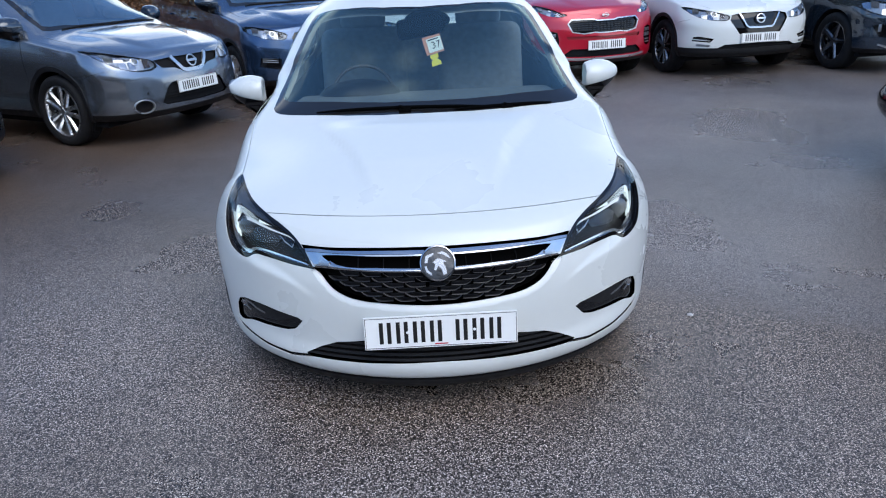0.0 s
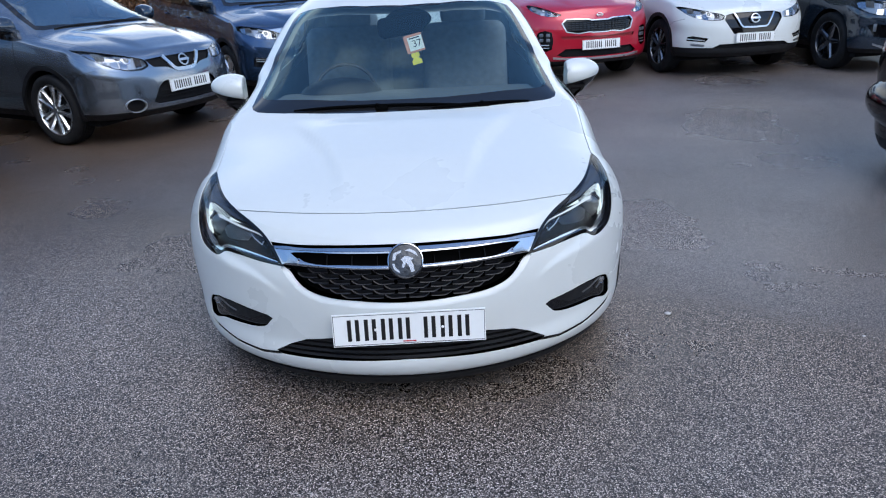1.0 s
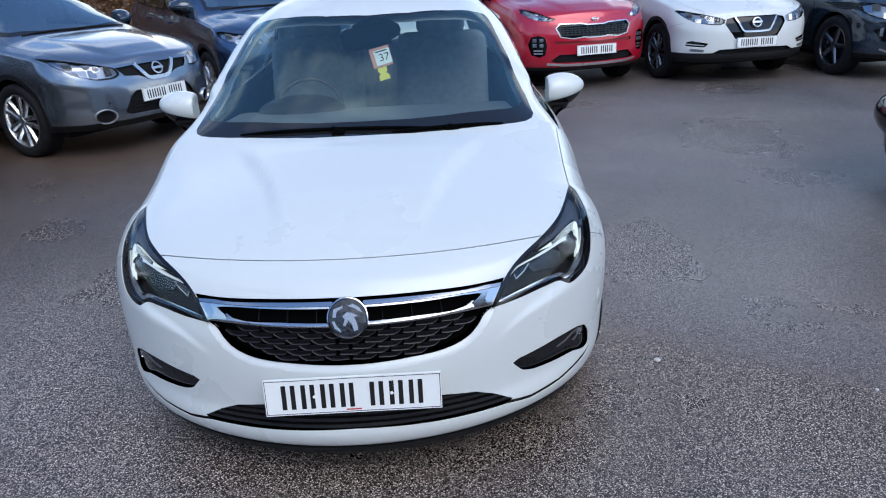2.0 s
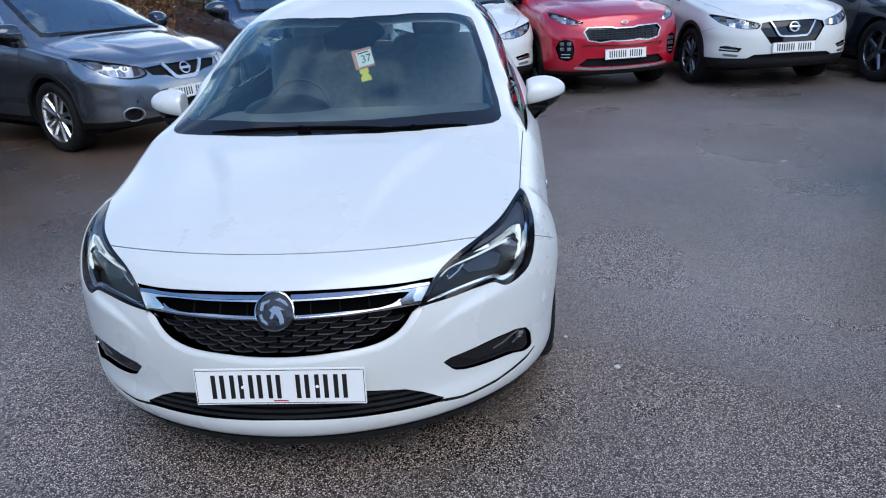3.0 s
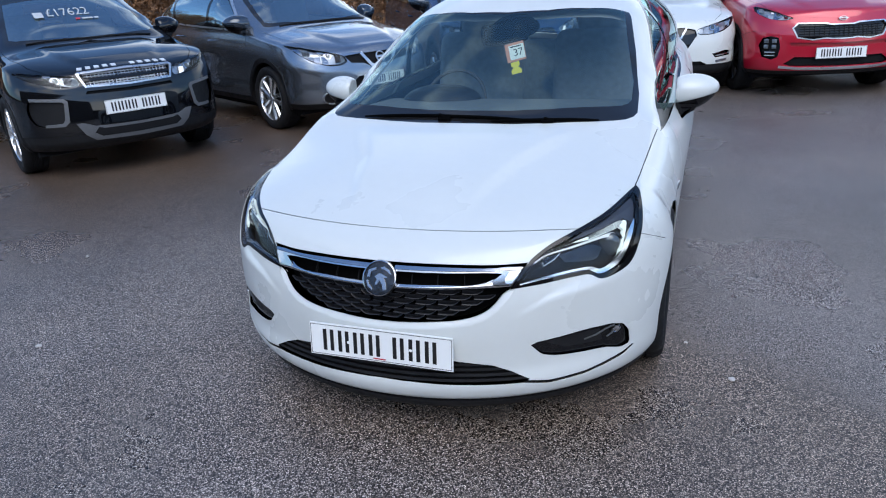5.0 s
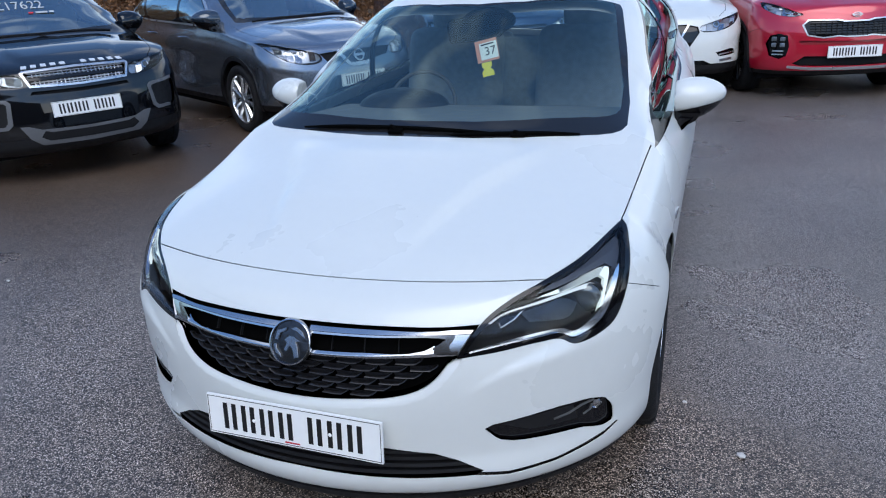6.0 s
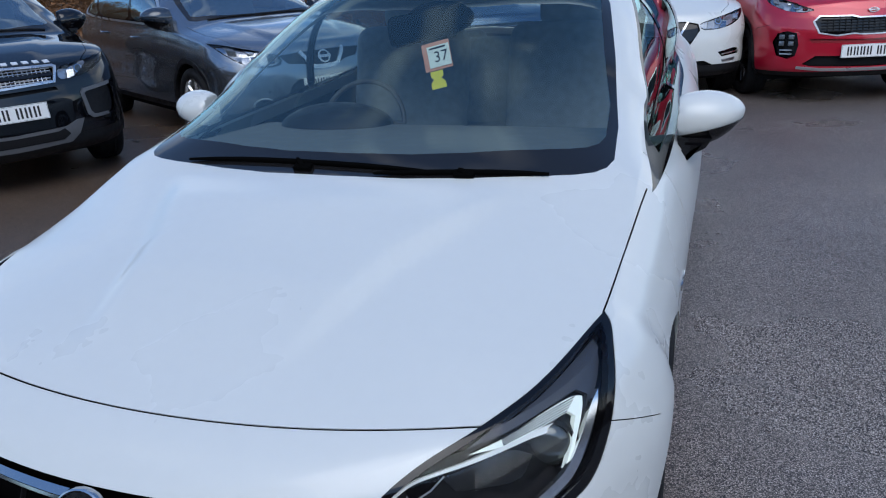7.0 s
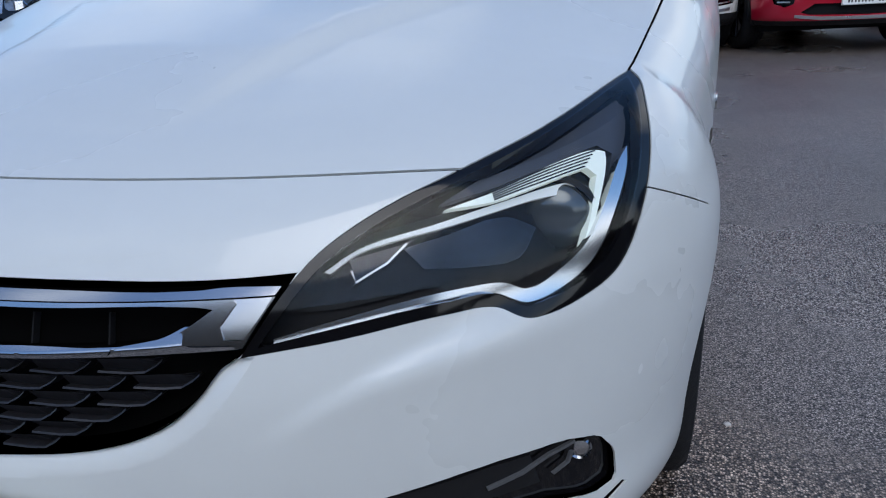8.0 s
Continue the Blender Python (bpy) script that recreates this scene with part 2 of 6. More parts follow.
MAT = dict(
    white=material("white_paint", (0.64, 0.655, 0.625), 0.32, coat=0.5, grain=0.015, scale=30),
    grey=material("grey_metallic_paint", (0.215, 0.240, 0.275), 0.20, 0.85, coat=1.0, flake=0.015),
    blue=material("dark_blue_metallic_paint", (0.034, 0.072, 0.145), 0.22, 0.75, coat=1.0, flake=0.015),
    red=material("red_paint", (0.46, 0.006, 0.026), 0.28, 0.25, coat=1.0, flake=0.02),
    black=material("black_paint", (0.003, 0.0035, 0.005), 0.05, 0.0, coat=0.15),
    jet=material("jet_black_paint", (0.002, 0.002, 0.0025), 0.10),
    navy=material("blue_black_paint", (0.024, 0.036, 0.052), 0.16, 0.3, coat=1.0),
    plastic=material("black_plastic", (0.010, 0.010, 0.011), 0.5, grain=0.15, scale=400, bump=0.05),
    gloss=material("gloss_black_plastic", (0.004, 0.004, 0.005), 0.06, grain=0.1, scale=60),
    lining=material("dark_inner_lining", (0.012, 0.012, 0.013), 0.9, grain=0.25, scale=200, bump=0.2),
    headliner=material("pale_grey_headliner", (0.42, 0.43, 0.42), 0.9, grain=0.1, scale=300),
    trim=material("grey_cabin_trim", (0.12, 0.132, 0.132), 0.8, grain=0.25, scale=300, bump=0.3),
    cloth=material("charcoal_seat_cloth", (0.225, 0.245, 0.255), 0.95, grain=0.3, scale=500, bump=0.4),
    chrome=material("chrome", (0.47, 0.48, 0.50), 0.15, 1.0, grain=0.03, scale=20),
    satin=material("satin_silver", (0.58, 0.59, 0.60), 0.3, 0.9, grain=0.08, scale=120),
    alloy=material("silver_alloy", (0.66, 0.67, 0.68), 0.28, 0.95, grain=0.08, scale=90),
    dark_alloy=material("dark_alloy", (0.04, 0.04, 0.045), 0.3, 0.8, grain=0.15, scale=90),
    rubber=material("tyre_rubber", (0.013, 0.013, 0.014), 0.75, grain=0.25, scale=220, bump=0.4),
    plate=material("white_plate", (0.86, 0.86, 0.83), 0.35, coat=0.3, grain=0.02, scale=60),
    ink=material("black_ink", (0.008, 0.008, 0.008), 0.45),
    red_ink=material("red_ink", (0.5, 0.03, 0.04), 0.5),
    frit=material("black_glass_border", (0.012, 0.012, 0.013), 0.06, grain=0.1, scale=60),
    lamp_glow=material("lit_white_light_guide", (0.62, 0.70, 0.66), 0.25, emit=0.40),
    lamp_back=material("lamp_reflector", (0.24, 0.255, 0.27), 0.36, 0.8, grain=0.5, scale=45, bump=0.6),
    clear=pane("clear_lamp_cover", (0.93, 0.94, 0.95), 0.0, 0.018, (0.95, 0.98, 1.0)),
    screen=pane("windscreen_glass", (0.74, 0.83, 0.81), 0.0, 0.13),
    parked_screen=pane("parked_windscreen_glass", (0.66, 0.74, 0.73), 0.0, 0.34, (0.86, 0.97, 1.0)),
    tinted=pane("side_glass", (0.74, 0.82, 0.80), 0.0, 0.10),
    parked_glass=pane("parked_side_glass", (0.34, 0.40, 0.41), 0.0, 0.40, (0.80, 0.96, 1.0)),
    mirror=material("mirror_glass", (0.9, 0.9, 0.9), 0.02, 1.0),
    orange=material("orange_card", (0.60, 0.27, 0.18), 0.5, grain=0.05, scale=60),
    card=material("pale_card", (0.72, 0.80, 0.74), 0.4, grain=0.05, scale=60),
    yellow=material("yellow_card", (0.72, 0.66, 0.04), 0.45, grain=0.05, scale=60),
    skid=material("grey_skid_plate", (0.12, 0.123, 0.128), 0.45, 0.3, grain=0.15, scale=100),
    stone=material("pale_stone_chip", (0.55, 0.53, 0.50), 0.8, grain=0.2, scale=300),
    leaf=material("brown_hedge_leaves", (0.24, 0.115, 0.05), 0.8, grain=0.5, scale=30),
    wall=material("brown_added_wall", (0.09, 0.07, 0.055), 0.9, grain=0.35, scale=30, bump=0.4),
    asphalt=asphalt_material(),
)
# ---- car surfaces ----
def curve(points):
    """A smooth curve y(x) without overshoot through (x, y) pairs."""
    xs, ys = np.array(points, float).T
    h, d = np.diff(xs), np.diff(ys) / np.diff(xs)
    m = np.zeros(len(xs))
    m[0], m[-1] = d[0], d[-1]
    for i in range(1, len(xs) - 1):
        if d[i - 1] * d[i] > 0:
            w1, w2 = 2 * h[i] + h[i - 1], h[i] + 2 * h[i - 1]
            m[i] = (w1 + w2) / (w1 / d[i - 1] + w2 / d[i])

    def value(x):
        x = np.clip(np.asarray(x, float), xs[0], xs[-1])
        i = np.clip(np.searchsorted(xs, x, "right") - 1, 0, len(xs) - 2)
        t = (x - xs[i]) / h[i]
        return ((1 + 2 * t) * (1 - t) ** 2 * ys[i] + t * (1 - t) ** 2 * h[i] * m[i]
                + t * t * (3 - 2 * t) * ys[i + 1] + t * t * (t - 1) * h[i] * m[i + 1])
    return value


def car_skin(width, length, sill, rows, crest, shoulder, power, nose=0.7, tail=0.5, square=2.0, fine=1.0, dome=False, flare=0.0, ridge=0.0):
    """Triangles (n, 3, 6: place and normal) of a car's outer surface. The nose points to -y from y = 0, z is up from the ground.
    rows: (height share, width share, how far back the nose lies, depth of its round); crest: the centre line's (y, z) over bonnet, screen, roof and tail;
    shoulder: (y, z) of the line between flank and top; power: (y, exponent) of the top's cross section."""
    rv = np.array([(*r, nose)[:4] for r in rows], float)
    wide, back, deep = curve(rv[:, [0, 1]]), curve(rv[:, [0, 2]]), curve(rv[:, [0, 3]])
    top, sho, ex = curve(crest), curve(shoulder), curve(power)
    k = lambda n: max(4, int(n * fine))
    a = np.linspace(0, np.pi / 2, k(44))
    b = np.linspace(0, np.pi / 2, k(14))
    side = np.linspace(0, 1, k(64))[1:-1]
    v = np.concatenate([np.linspace(0, 1, k(30))])[:, None]
    w, y0, nd = width * wide(v), back(v), deep(v)
    ends = length - 0.04 - 0.10 * (1 - v)
    fx, fy = w * np.sin(a) ** (2 / square), y0 + nd * (1 - np.abs(np.cos(a)) ** (2 / square))
    rx, ry = w * np.cos(b) ** 0.8, ends - tail * (1 - np.sin(b) ** 0.8)
    sy = (y0 + nd) + (ends - tail - y0 - nd) * side
    sx = np.repeat(w, len(side), 1) * (1 - 0.012 * np.abs(2 * side - 1) ** 3) * (1 + flare * np.sin(np.pi * side) ** 1.7 * 4 * v ** 3 * (1 - v ** 3))
    x, y = np.hstack([fx, sx, rx]), np.hstack([fy, sy, ry])
    low = np.minimum(sill, sho(y[-1]) - 0.05)
    z = low + (sho(y[-1]) - low) * v
    grids = [np.stack([x, y, z], -1)]
    p = np.linspace(0, np.pi / 2, k(30))[:, None]
    n = ex(y[-1])
    rise = np.maximum(top(y[-1]) - sho(y[-1]), 0.0005)
    start = np.arccos(np.interp(y[-1], [1.1, 1.6, length - 0.8, length - 0.3], [0.93, 0.9999, 0.9999, 0.95]) ** (n / 2))
    q = start + (np.pi / 2 - start) * p / (np.pi / 2)
    s0 = np.sin(start) ** (2 / n)
    grids.append(np.stack([x[-1] * np.clip(np.cos(q), 0, 1) ** (2 / n) / np.cos(start) ** (2 / n), np.repeat(y[-1][None], len(p), 0),
                           sho(y[-1]) + rise * (np.sin(q) ** (2 / n) - s0) / (1 - s0)], -1))
    if ridge:  # two soft raised lines on a tall bonnet
        g = grids[1]
        edge = np.interp(g[..., 1], [0.15, 0.5, 1.0], [0.30, 0.40, 0.52])
        fade = np.clip((g[..., 1] - 0.16) / 0.2, 0, 1) * np.clip((1.04 - g[..., 1]) / 0.12, 0, 1)
        g[..., 2] += ridge * fade / (1 + np.exp((g[..., 0] - edge) / 0.012))
    if dome:  # two soft creases that run from the screen's corners to the nose
        g = grids[1]
        edge = np.interp(g[..., 1], [0.3, 0.4, 0.65, 0.9, 1.05], [0.23, 0.25, 0.32, 0.45, 0.55])
        fade = np.clip((g[..., 1] - 0.28) / 0.25, 0, 1) * np.clip((1.0 - g[..., 1]) / 0.15, 0, 1)
        g[..., 2] += 0.020 * fade / (1 + np.exp((g[..., 0] - edge) / 0.005))
        g = grids[0]
        g[..., 0] += 0.010 * np.exp(-((g[..., 1] - 0.64) / 0.16) ** 2 - ((g[..., 2] - 0.54) / 0.15) ** 2) * (1 - v ** 4)  # the front wing swells over the wheel
        # the crease in the bumper's cheek, under the headlamp
        line = np.interp(g[..., 0], [0.44, 0.48, 0.54, 0.60, 0.66, 0.75], [0.480, 0.506, 0.534, 0.549, 0.560, 0.570])
        over = g[..., 2] - line
        ledge = np.interp(g[..., 0], [0.44, 0.75], [0.006, 0.045])
        reach = np.interp(g[..., 0], [0.43, 0.50, 0.66, 0.76, 0.82], [0.0, 0.006, 0.014, 0.007, 0.0])
        g[..., 1] -= reach * (g[..., 1] < 1) * np.clip(1 - over / ledge, 0, 1) * np.exp(-np.clip(-over, 0, 1) / 0.07)
    tris = []
    for g in grids:
        q = np.stack([g[:-1, :-1], g[:-1, 1:], g[1:, 1:], g[1:, :-1]], 2).reshape(-1, 4, 3)
        tris += [q[:, [0, 1, 2]], q[:, [0, 2, 3]]]
    t = np.concatenate(tris)
    t = np.concatenate([t, (t * [-1, 1, 1])[:, ::-1]])
    nor = np.cross(t[:, 1] - t[:, 0], t[:, 2] - t[:, 0])
    keep = np.linalg.norm(nor, axis=1) > 1e-9
    t, nor = t[keep], nor[keep]
    _, key = np.unique(np.round(t.reshape(-1, 3) * 2000).astype(np.int64), axis=0, return_inverse=True)
    key = key.reshape(-1)
    acc = np.zeros((key.max() + 1, 3))
    for c in range(3):
        np.add.at(acc, key.reshape(-1, 3)[:, c], nor)
    acc /= np.linalg.norm(acc, axis=1)[:, None] + 1e-12
    return np.concatenate([t, acc[key].reshape(-1, 3, 3)], -1)


FRONT, PLAN, SIDE = np.array([[1, 0, 0], [0, 0, 1.0]]), np.array([[1, 0, 0], [0, 1.0, 0]]), np.array([[0, 1, 0], [0, 0, 1.0]])
SLANT = np.array([[1, 0, 0], [0, 0.6428, 0.766]])


def inside(poly, pts):
    poly, x, y = np.asarray(poly, float), pts[:, 0], pts[:, 1]
    hit = np.zeros(len(pts), bool)
    for (x0, y0), (x1, y1) in zip(poly, np.roll(poly, -1, 0)):
        if y0 != y1:
            hit ^= ((y0 > y) != (y1 > y)) & (x < (x1 - x0) * (y - y0) / (y1 - y0) + x0)
    return hit


def cut(tris, poly, view, where=None):
    """Splits triangles along an outline drawn in a view: those inside it and the rest."""
    poly = np.asarray(poly, float)
    flat = tris[:, :, :3] @ view.T
    near = ((flat.max(1) >= poly.min(0)) & (flat.min(1) <= poly.max(0))).all(1)
    if where is not None:
        near &= where(tris)
    rest, work = tris[~near], tris[near]
    for p, q in zip(poly, np.roll(poly, -1, 0)):
        d = q - p
        ln = np.hypot(*d)
        if ln < 1e-9 or not len(work):
            continue
        flat = work[:, :, :3] @ view.T
        s = ((flat[..., 0] - p[0]) * d[1] - (flat[..., 1] - p[1]) * d[0]) / ln
        lo, hi = np.minimum(p, q) - 1e-6, np.maximum(p, q) + 1e-6
        c = (s.max(1) > 1e-6) & (s.min(1) < -1e-6) & ((flat.max(1) >= lo) & (flat.min(1) <= hi)).all(1)
        made = []
        for tri, e in zip(work[c], s[c]):
            for sign in (1, -1):
                ring = []
                for i in range(3):
                    j = (i + 1) % 3
                    if sign * e[i] >= 0:
                        ring.append(tri[i])
                    if e[i] * e[j] < 0:
                        ring.append(tri[i] + (tri[j] - tri[i]) * e[i] / (e[i] - e[j]))
                made += [(ring[0], ring[i], ring[i + 1]) for i in range(1, len(ring) - 1)]
        work = np.concatenate([work[~c], np.array(made).reshape(-1, 3, 6)])
    if not len(work):
        return work, rest
    hit = inside(poly, (work[:, :, :3] @ view.T).mean(1))
    return work[hit], np.concatenate([rest, work[~hit]])


HATCH = dict(
    width=0.9, length=4.37, sill=0.16, nose=0.70, tail=0.5,
    rows=[(0, 0.93, 0.03, 0.70), (0.07, 0.975, -0.010, 0.70), (0.15, 0.985, -0.02, 0.70), (0.28, 0.995, -0.005, 0.70), (0.5, 1.0, -0.003, 0.70), (0.68, 0.998, 0.004, 0.70), (0.80, 0.982, 0.020, 0.68), (0.90, 0.948, 0.042, 0.64), (0.96, 0.912, 0.059, 0.60), (1, 0.874, 0.075, 0.57)],
    crest=[(0.075, 0.66), (0.12, 0.70), (0.2, 0.738), (0.3, 0.773), (0.63, 0.85), (0.9, 0.905), (1.0, 0.93), (1.25, 1.05), (1.6, 1.235), (1.97, 1.405), (2.2, 1.46), (2.6, 1.485), (3.3, 1.45), (3.75, 1.36), (4.2, 1.02), (4.33, 0.95)],
    shoulder=[(0.075, 0.66), (0.3, 0.731), (0.63, 0.784), (0.85, 0.830), (1.05, 0.890), (1.15, 0.917), (1.5, 0.945), (2.5, 0.968), (3.6, 1.0), (4.33, 0.93)],
    power=[(0, 2.2), (1.0, 2.2), (1.6, 2.3), (2.2, 2.5), (3.5, 2.5), (4.3, 2.2)])

# ---- building helpers ----
def part(name, bm, mat, parent=None, label="", smooth=True):
    """One bmesh as one mesh object under a thing or a part."""
    me = bpy.data.meshes.new(name)
    bm.normal_update()
    bm.to_mesh(me)
    bm.free()
    me.materials.append(mat)
    if smooth:
        me.shade_smooth()
        me.set_sharp_from_angle(angle=radians(38))
    ob = new(name, me)
    ob.parent = parent
    return tagged(ob, label) if label else ob


def thing(name, m, label, category, group="", kind=""):
    ob = new(name)
    ob.empty_display_size = 0.2
    ob.matrix_world = m
    return tagged(ob, label, category, group, kind)


def near_line(pts, poly, gap=0.0006):
    """Which of the points lie on an outline."""
    p, q = np.asarray(poly, float), np.roll(np.asarray(poly, float), -1, 0)
    d = q - p
    t = np.clip(((pts[:, None] - p) * d).sum(-1) / ((d * d).sum(-1) + 1e-12), 0, 1)
    return np.linalg.norm(pts[:, None] - p - t[..., None] * d, axis=-1).min(1) < gap


def panel(name, tris, mat, parent, lift=0.0, rim=0.012, label="", line=None):
    """A piece of a car's surface with its edges turned in, moved out (or in) by lift. line: the outline and the view to which turned edges keep."""
    flat = tris.reshape(-1, 6)
    _, first, key = np.unique(np.round(flat[:, :3] * 5000).astype(np.int64), axis=0, return_index=True, return_inverse=True)
    key = key.reshape(-1, 3)
    key = key[(key[:, 0] != key[:, 1]) & (key[:, 1] != key[:, 2]) & (key[:, 0] != key[:, 2])]
    nor = flat[first, 3:]
    nor = nor / (np.linalg.norm(nor, axis=1)[:, None] + 1e-9)
    pts = flat[first, :3] + nor * lift
    faces = [tuple(int(i) for i in f) for f in key]
    normals = [tuple(n) for n in nor]
    verts = [tuple(p) for p in pts]
    if rim:
        edges = {}
        for f in faces:
            for a, b in zip(f, f[1:] + f[:1]):
                edges[(a, b)] = True
        ends = [e for e in edges if (e[1], e[0]) not in edges]
        if line is not None and ends:
            on = near_line(flat[first, :3] @ line[1].T, line[0])
            ends = [e for e in ends if on[e[0]] and on[e[1]]]
        for a, b in ends:
            n = len(verts)
            out = np.cross(pts[b] - pts[a], nor[a])
            ln = np.linalg.norm(out)
            if ln < 1e-9:
                continue
            out = tuple(out / ln)
            verts += [tuple(pts[a]), tuple(pts[b]), tuple(pts[b] - nor[b] * rim), tuple(pts[a] - nor[a] * rim)]
            normals += [out] * 4
            faces.append((n + 1, n, n + 3, n + 2))
    me = bpy.data.meshes.new(name)
    me.from_pydata(verts, [], faces)
    me.materials.append(mat)
    me.shade_smooth()
    me.normals_split_custom_set_from_vertices(normals)
    ob = new(name, me)
    ob.parent = parent
    return tagged(ob, label) if label else ob


def mirrored(poly):
    return [(-x, y) for x, y in poly]


def whole(half):
    """A closed outline from its half at x >= 0, given from the centre line round to the centre line."""
    return list(half) + [(-x, y) for x, y in reversed(half) if abs(x) > 1e-6]


def rounded(poly, times=2, keep=0.25):
    p = np.asarray(poly, float)
    for _ in range(times):
        q = np.roll(p, -1, 0)
        p = np.stack([p + (q - p) * keep, q + (p - q) * keep], 1).reshape(-1, 2)
    return p


def smooth(poly, n=5, sharp=48):
    """A closed outline bent smoothly through its corners, but for the sharp ones."""
    p = np.asarray(poly, float)
    k = len(p)
    out = []
    ahead, behind = np.roll(p, -1, 0) - p, p - np.roll(p, 1, 0)
    turn = np.degrees(np.abs(np.arctan2(behind[:, 0] * ahead[:, 1] - behind[:, 1] * ahead[:, 0], (ahead * behind).sum(1))))
    for i in range(k):
        j = (i + 1) % k
        d = p[j] - p[i]
        ln = np.hypot(*d)

        def lead(v):
            if turn[v] > sharp:
                return d
            m = ahead[v] / (np.hypot(*ahead[v]) + 1e-9) + behind[v] / (np.hypot(*behind[v]) + 1e-9)
            return m / (np.hypot(*m) + 1e-9) * ln
        a, c = lead(i), lead(j)
        for t in np.arange(n) / n:
            out.append((2 * t ** 3 - 3 * t ** 2 + 1) * p[i] + (t ** 3 - 2 * t ** 2 + t) * a + (3 * t ** 2 - 2 * t ** 3) * p[j] + (t ** 3 - t ** 2) * c)
    return np.array(out)


def chamfer(tris, poly, view, width, depth):
    """Lets a surface dip towards an opening's outline."""
    flat = tris.reshape(-1, 6)
    p, q = np.asarray(poly, float), np.roll(np.asarray(poly, float), -1, 0)
    d = q - p
    pts = flat[:, :3] @ view.T
    t = np.clip(((pts[:, None] - p) * d).sum(-1) / ((d * d).sum(-1) + 1e-12), 0, 1)
    gap = np.linalg.norm(pts[:, None] - p - t[..., None] * d, axis=-1).min(1)
    k = np.clip(1 - gap / width, 0, 1)
    pos = flat[:, :3] - flat[:, 3:] * (depth * k ** 1.6)[:, None]
    tri = pos.reshape(-1, 3, 3)
    nor = np.cross(tri[:, 1] - tri[:, 0], tri[:, 2] - tri[:, 0])
    _, key = np.unique(np.round(pos * 5000).astype(np.int64), axis=0, return_inverse=True)
    key = key.reshape(-1, 3)
    acc = np.zeros((key.max() + 1, 3))
    for c in range(3):
        np.add.at(acc, key[:, c], nor)
    acc /= np.linalg.norm(acc, axis=1)[:, None] + 1e-12
    mixed = acc[key.reshape(-1)] * (k > 0.02)[:, None] + flat[:, 3:] * (k <= 0.02)[:, None]
    return np.concatenate([pos, mixed], 1).reshape(-1, 3, 6)


def band(path, w):
    """The outline of a thin strip of width w along a path."""
    p = np.asarray(path, float)
    d = np.gradient(p, axis=0)
    n = np.stack([-d[:, 1], d[:, 0]], 1) / np.hypot(d[:, 0], d[:, 1])[:, None] * w / 2
    return np.concatenate([p + n, (p - n)[::-1]])


def circle(cx, cy, r, n=32):
    return [(cx + r * math.cos(2 * math.pi * i / n), cy + r * math.sin(2 * math.pi * i / n)) for i in range(n)]


def meet(tris, view, a, b, axis, sign):
    """Where a line of sight square to a view meets the surface: the outermost place along sign * axis, and its normal."""
    f = tris[:, :, :3] @ view.T
    p = np.array([a, b])
    v0, v1, v2 = f[:, 1] - f[:, 0], f[:, 2] - f[:, 0], p - f[:, 0]
    den = v0[:, 0] * v1[:, 1] - v1[:, 0] * v0[:, 1]
    den = np.where(np.abs(den) < 1e-12, 1e-12, den)
    u = (v2[:, 0] * v1[:, 1] - v1[:, 0] * v2[:, 1]) / den
    w = (v0[:, 0] * v2[:, 1] - v2[:, 0] * v0[:, 1]) / den
    i = np.nonzero((u >= -1e-4) & (w >= -1e-4) & (u + w <= 1.0001))[0]
    at = tris[i, 0] + u[i, None] * (tris[i, 1] - tris[i, 0]) + w[i, None] * (tris[i, 2] - tris[i, 0])
    best = at[np.argmax(sign * at[:, axis])]
    return Vector(best[:3]), Vector(best[3:]).normalized()


def box(bm, size, m=None, bevel=0.0, seg=2):
    r = bmesh.ops.create_cube(bm, size=1.0, matrix=(m or Matrix()) @ Matrix.Diagonal((*size, 1)))
    if bevel:
        es = {e for v in r["verts"] for e in v.link_edges}
        bmesh.ops.bevel(bm, geom=list(es), offset=bevel, segments=seg, affect="EDGES", profile=0.6)
    return bm


def ball(bm, size, m=None, u=24, v=16):
    bmesh.ops.create_uvsphere(bm, u_segments=u, v_segments=v, radius=0.5, matrix=(m or Matrix()) @ Matrix.Diagonal((*size, 1)))
    return bm


def lathe(bm, profile, n=48, m=None):
    """Turns (radius, along) pairs about the local x axis."""
    m = m or Matrix()
    rings = [[bm.verts.new(m @ Vector((x, r * math.cos(2 * math.pi * i / n), r * math.sin(2 * math.pi * i / n)))) for i in range(n)] for r, x in profile]
    for a, b in zip(rings, rings[1:]):
        for i in range(n):
            bm.faces.new((a[i], a[(i + 1) % n], b[(i + 1) % n], b[i]))
    bmesh.ops.recalc_face_normals(bm, faces=bm.faces[:])
    return bm


def tube(bm, pts, r, n=8):
    """A round bar along points; r: one radius, or one for each point."""
    pts = [Vector(p) for p in pts]
    rs = r if isinstance(r, (list, tuple)) else [r] * len(pts)
    rings = []
    for i, p in enumerate(pts):
        d = (pts[min(i + 1, len(pts) - 1)] - pts[max(i - 1, 0)]).normalized()
        a = d.cross(Vector((0.31, 0.22, 0.92))).normalized()
        b = d.cross(a)
        rings.append([bm.verts.new(p + (a * math.cos(2 * math.pi * k / n) + b * math.sin(2 * math.pi * k / n)) * rs[i]) for k in range(n)])
    for a, b in zip(rings, rings[1:]):
        for k in range(n):
            bm.faces.new((a[k], a[(k + 1) % n], b[(k + 1) % n], b[k]))
    bm.faces.new(rings[0])
    bm.faces.new(rings[-1])
    bmesh.ops.recalc_face_normals(bm, faces=bm.faces[:])
    return bm


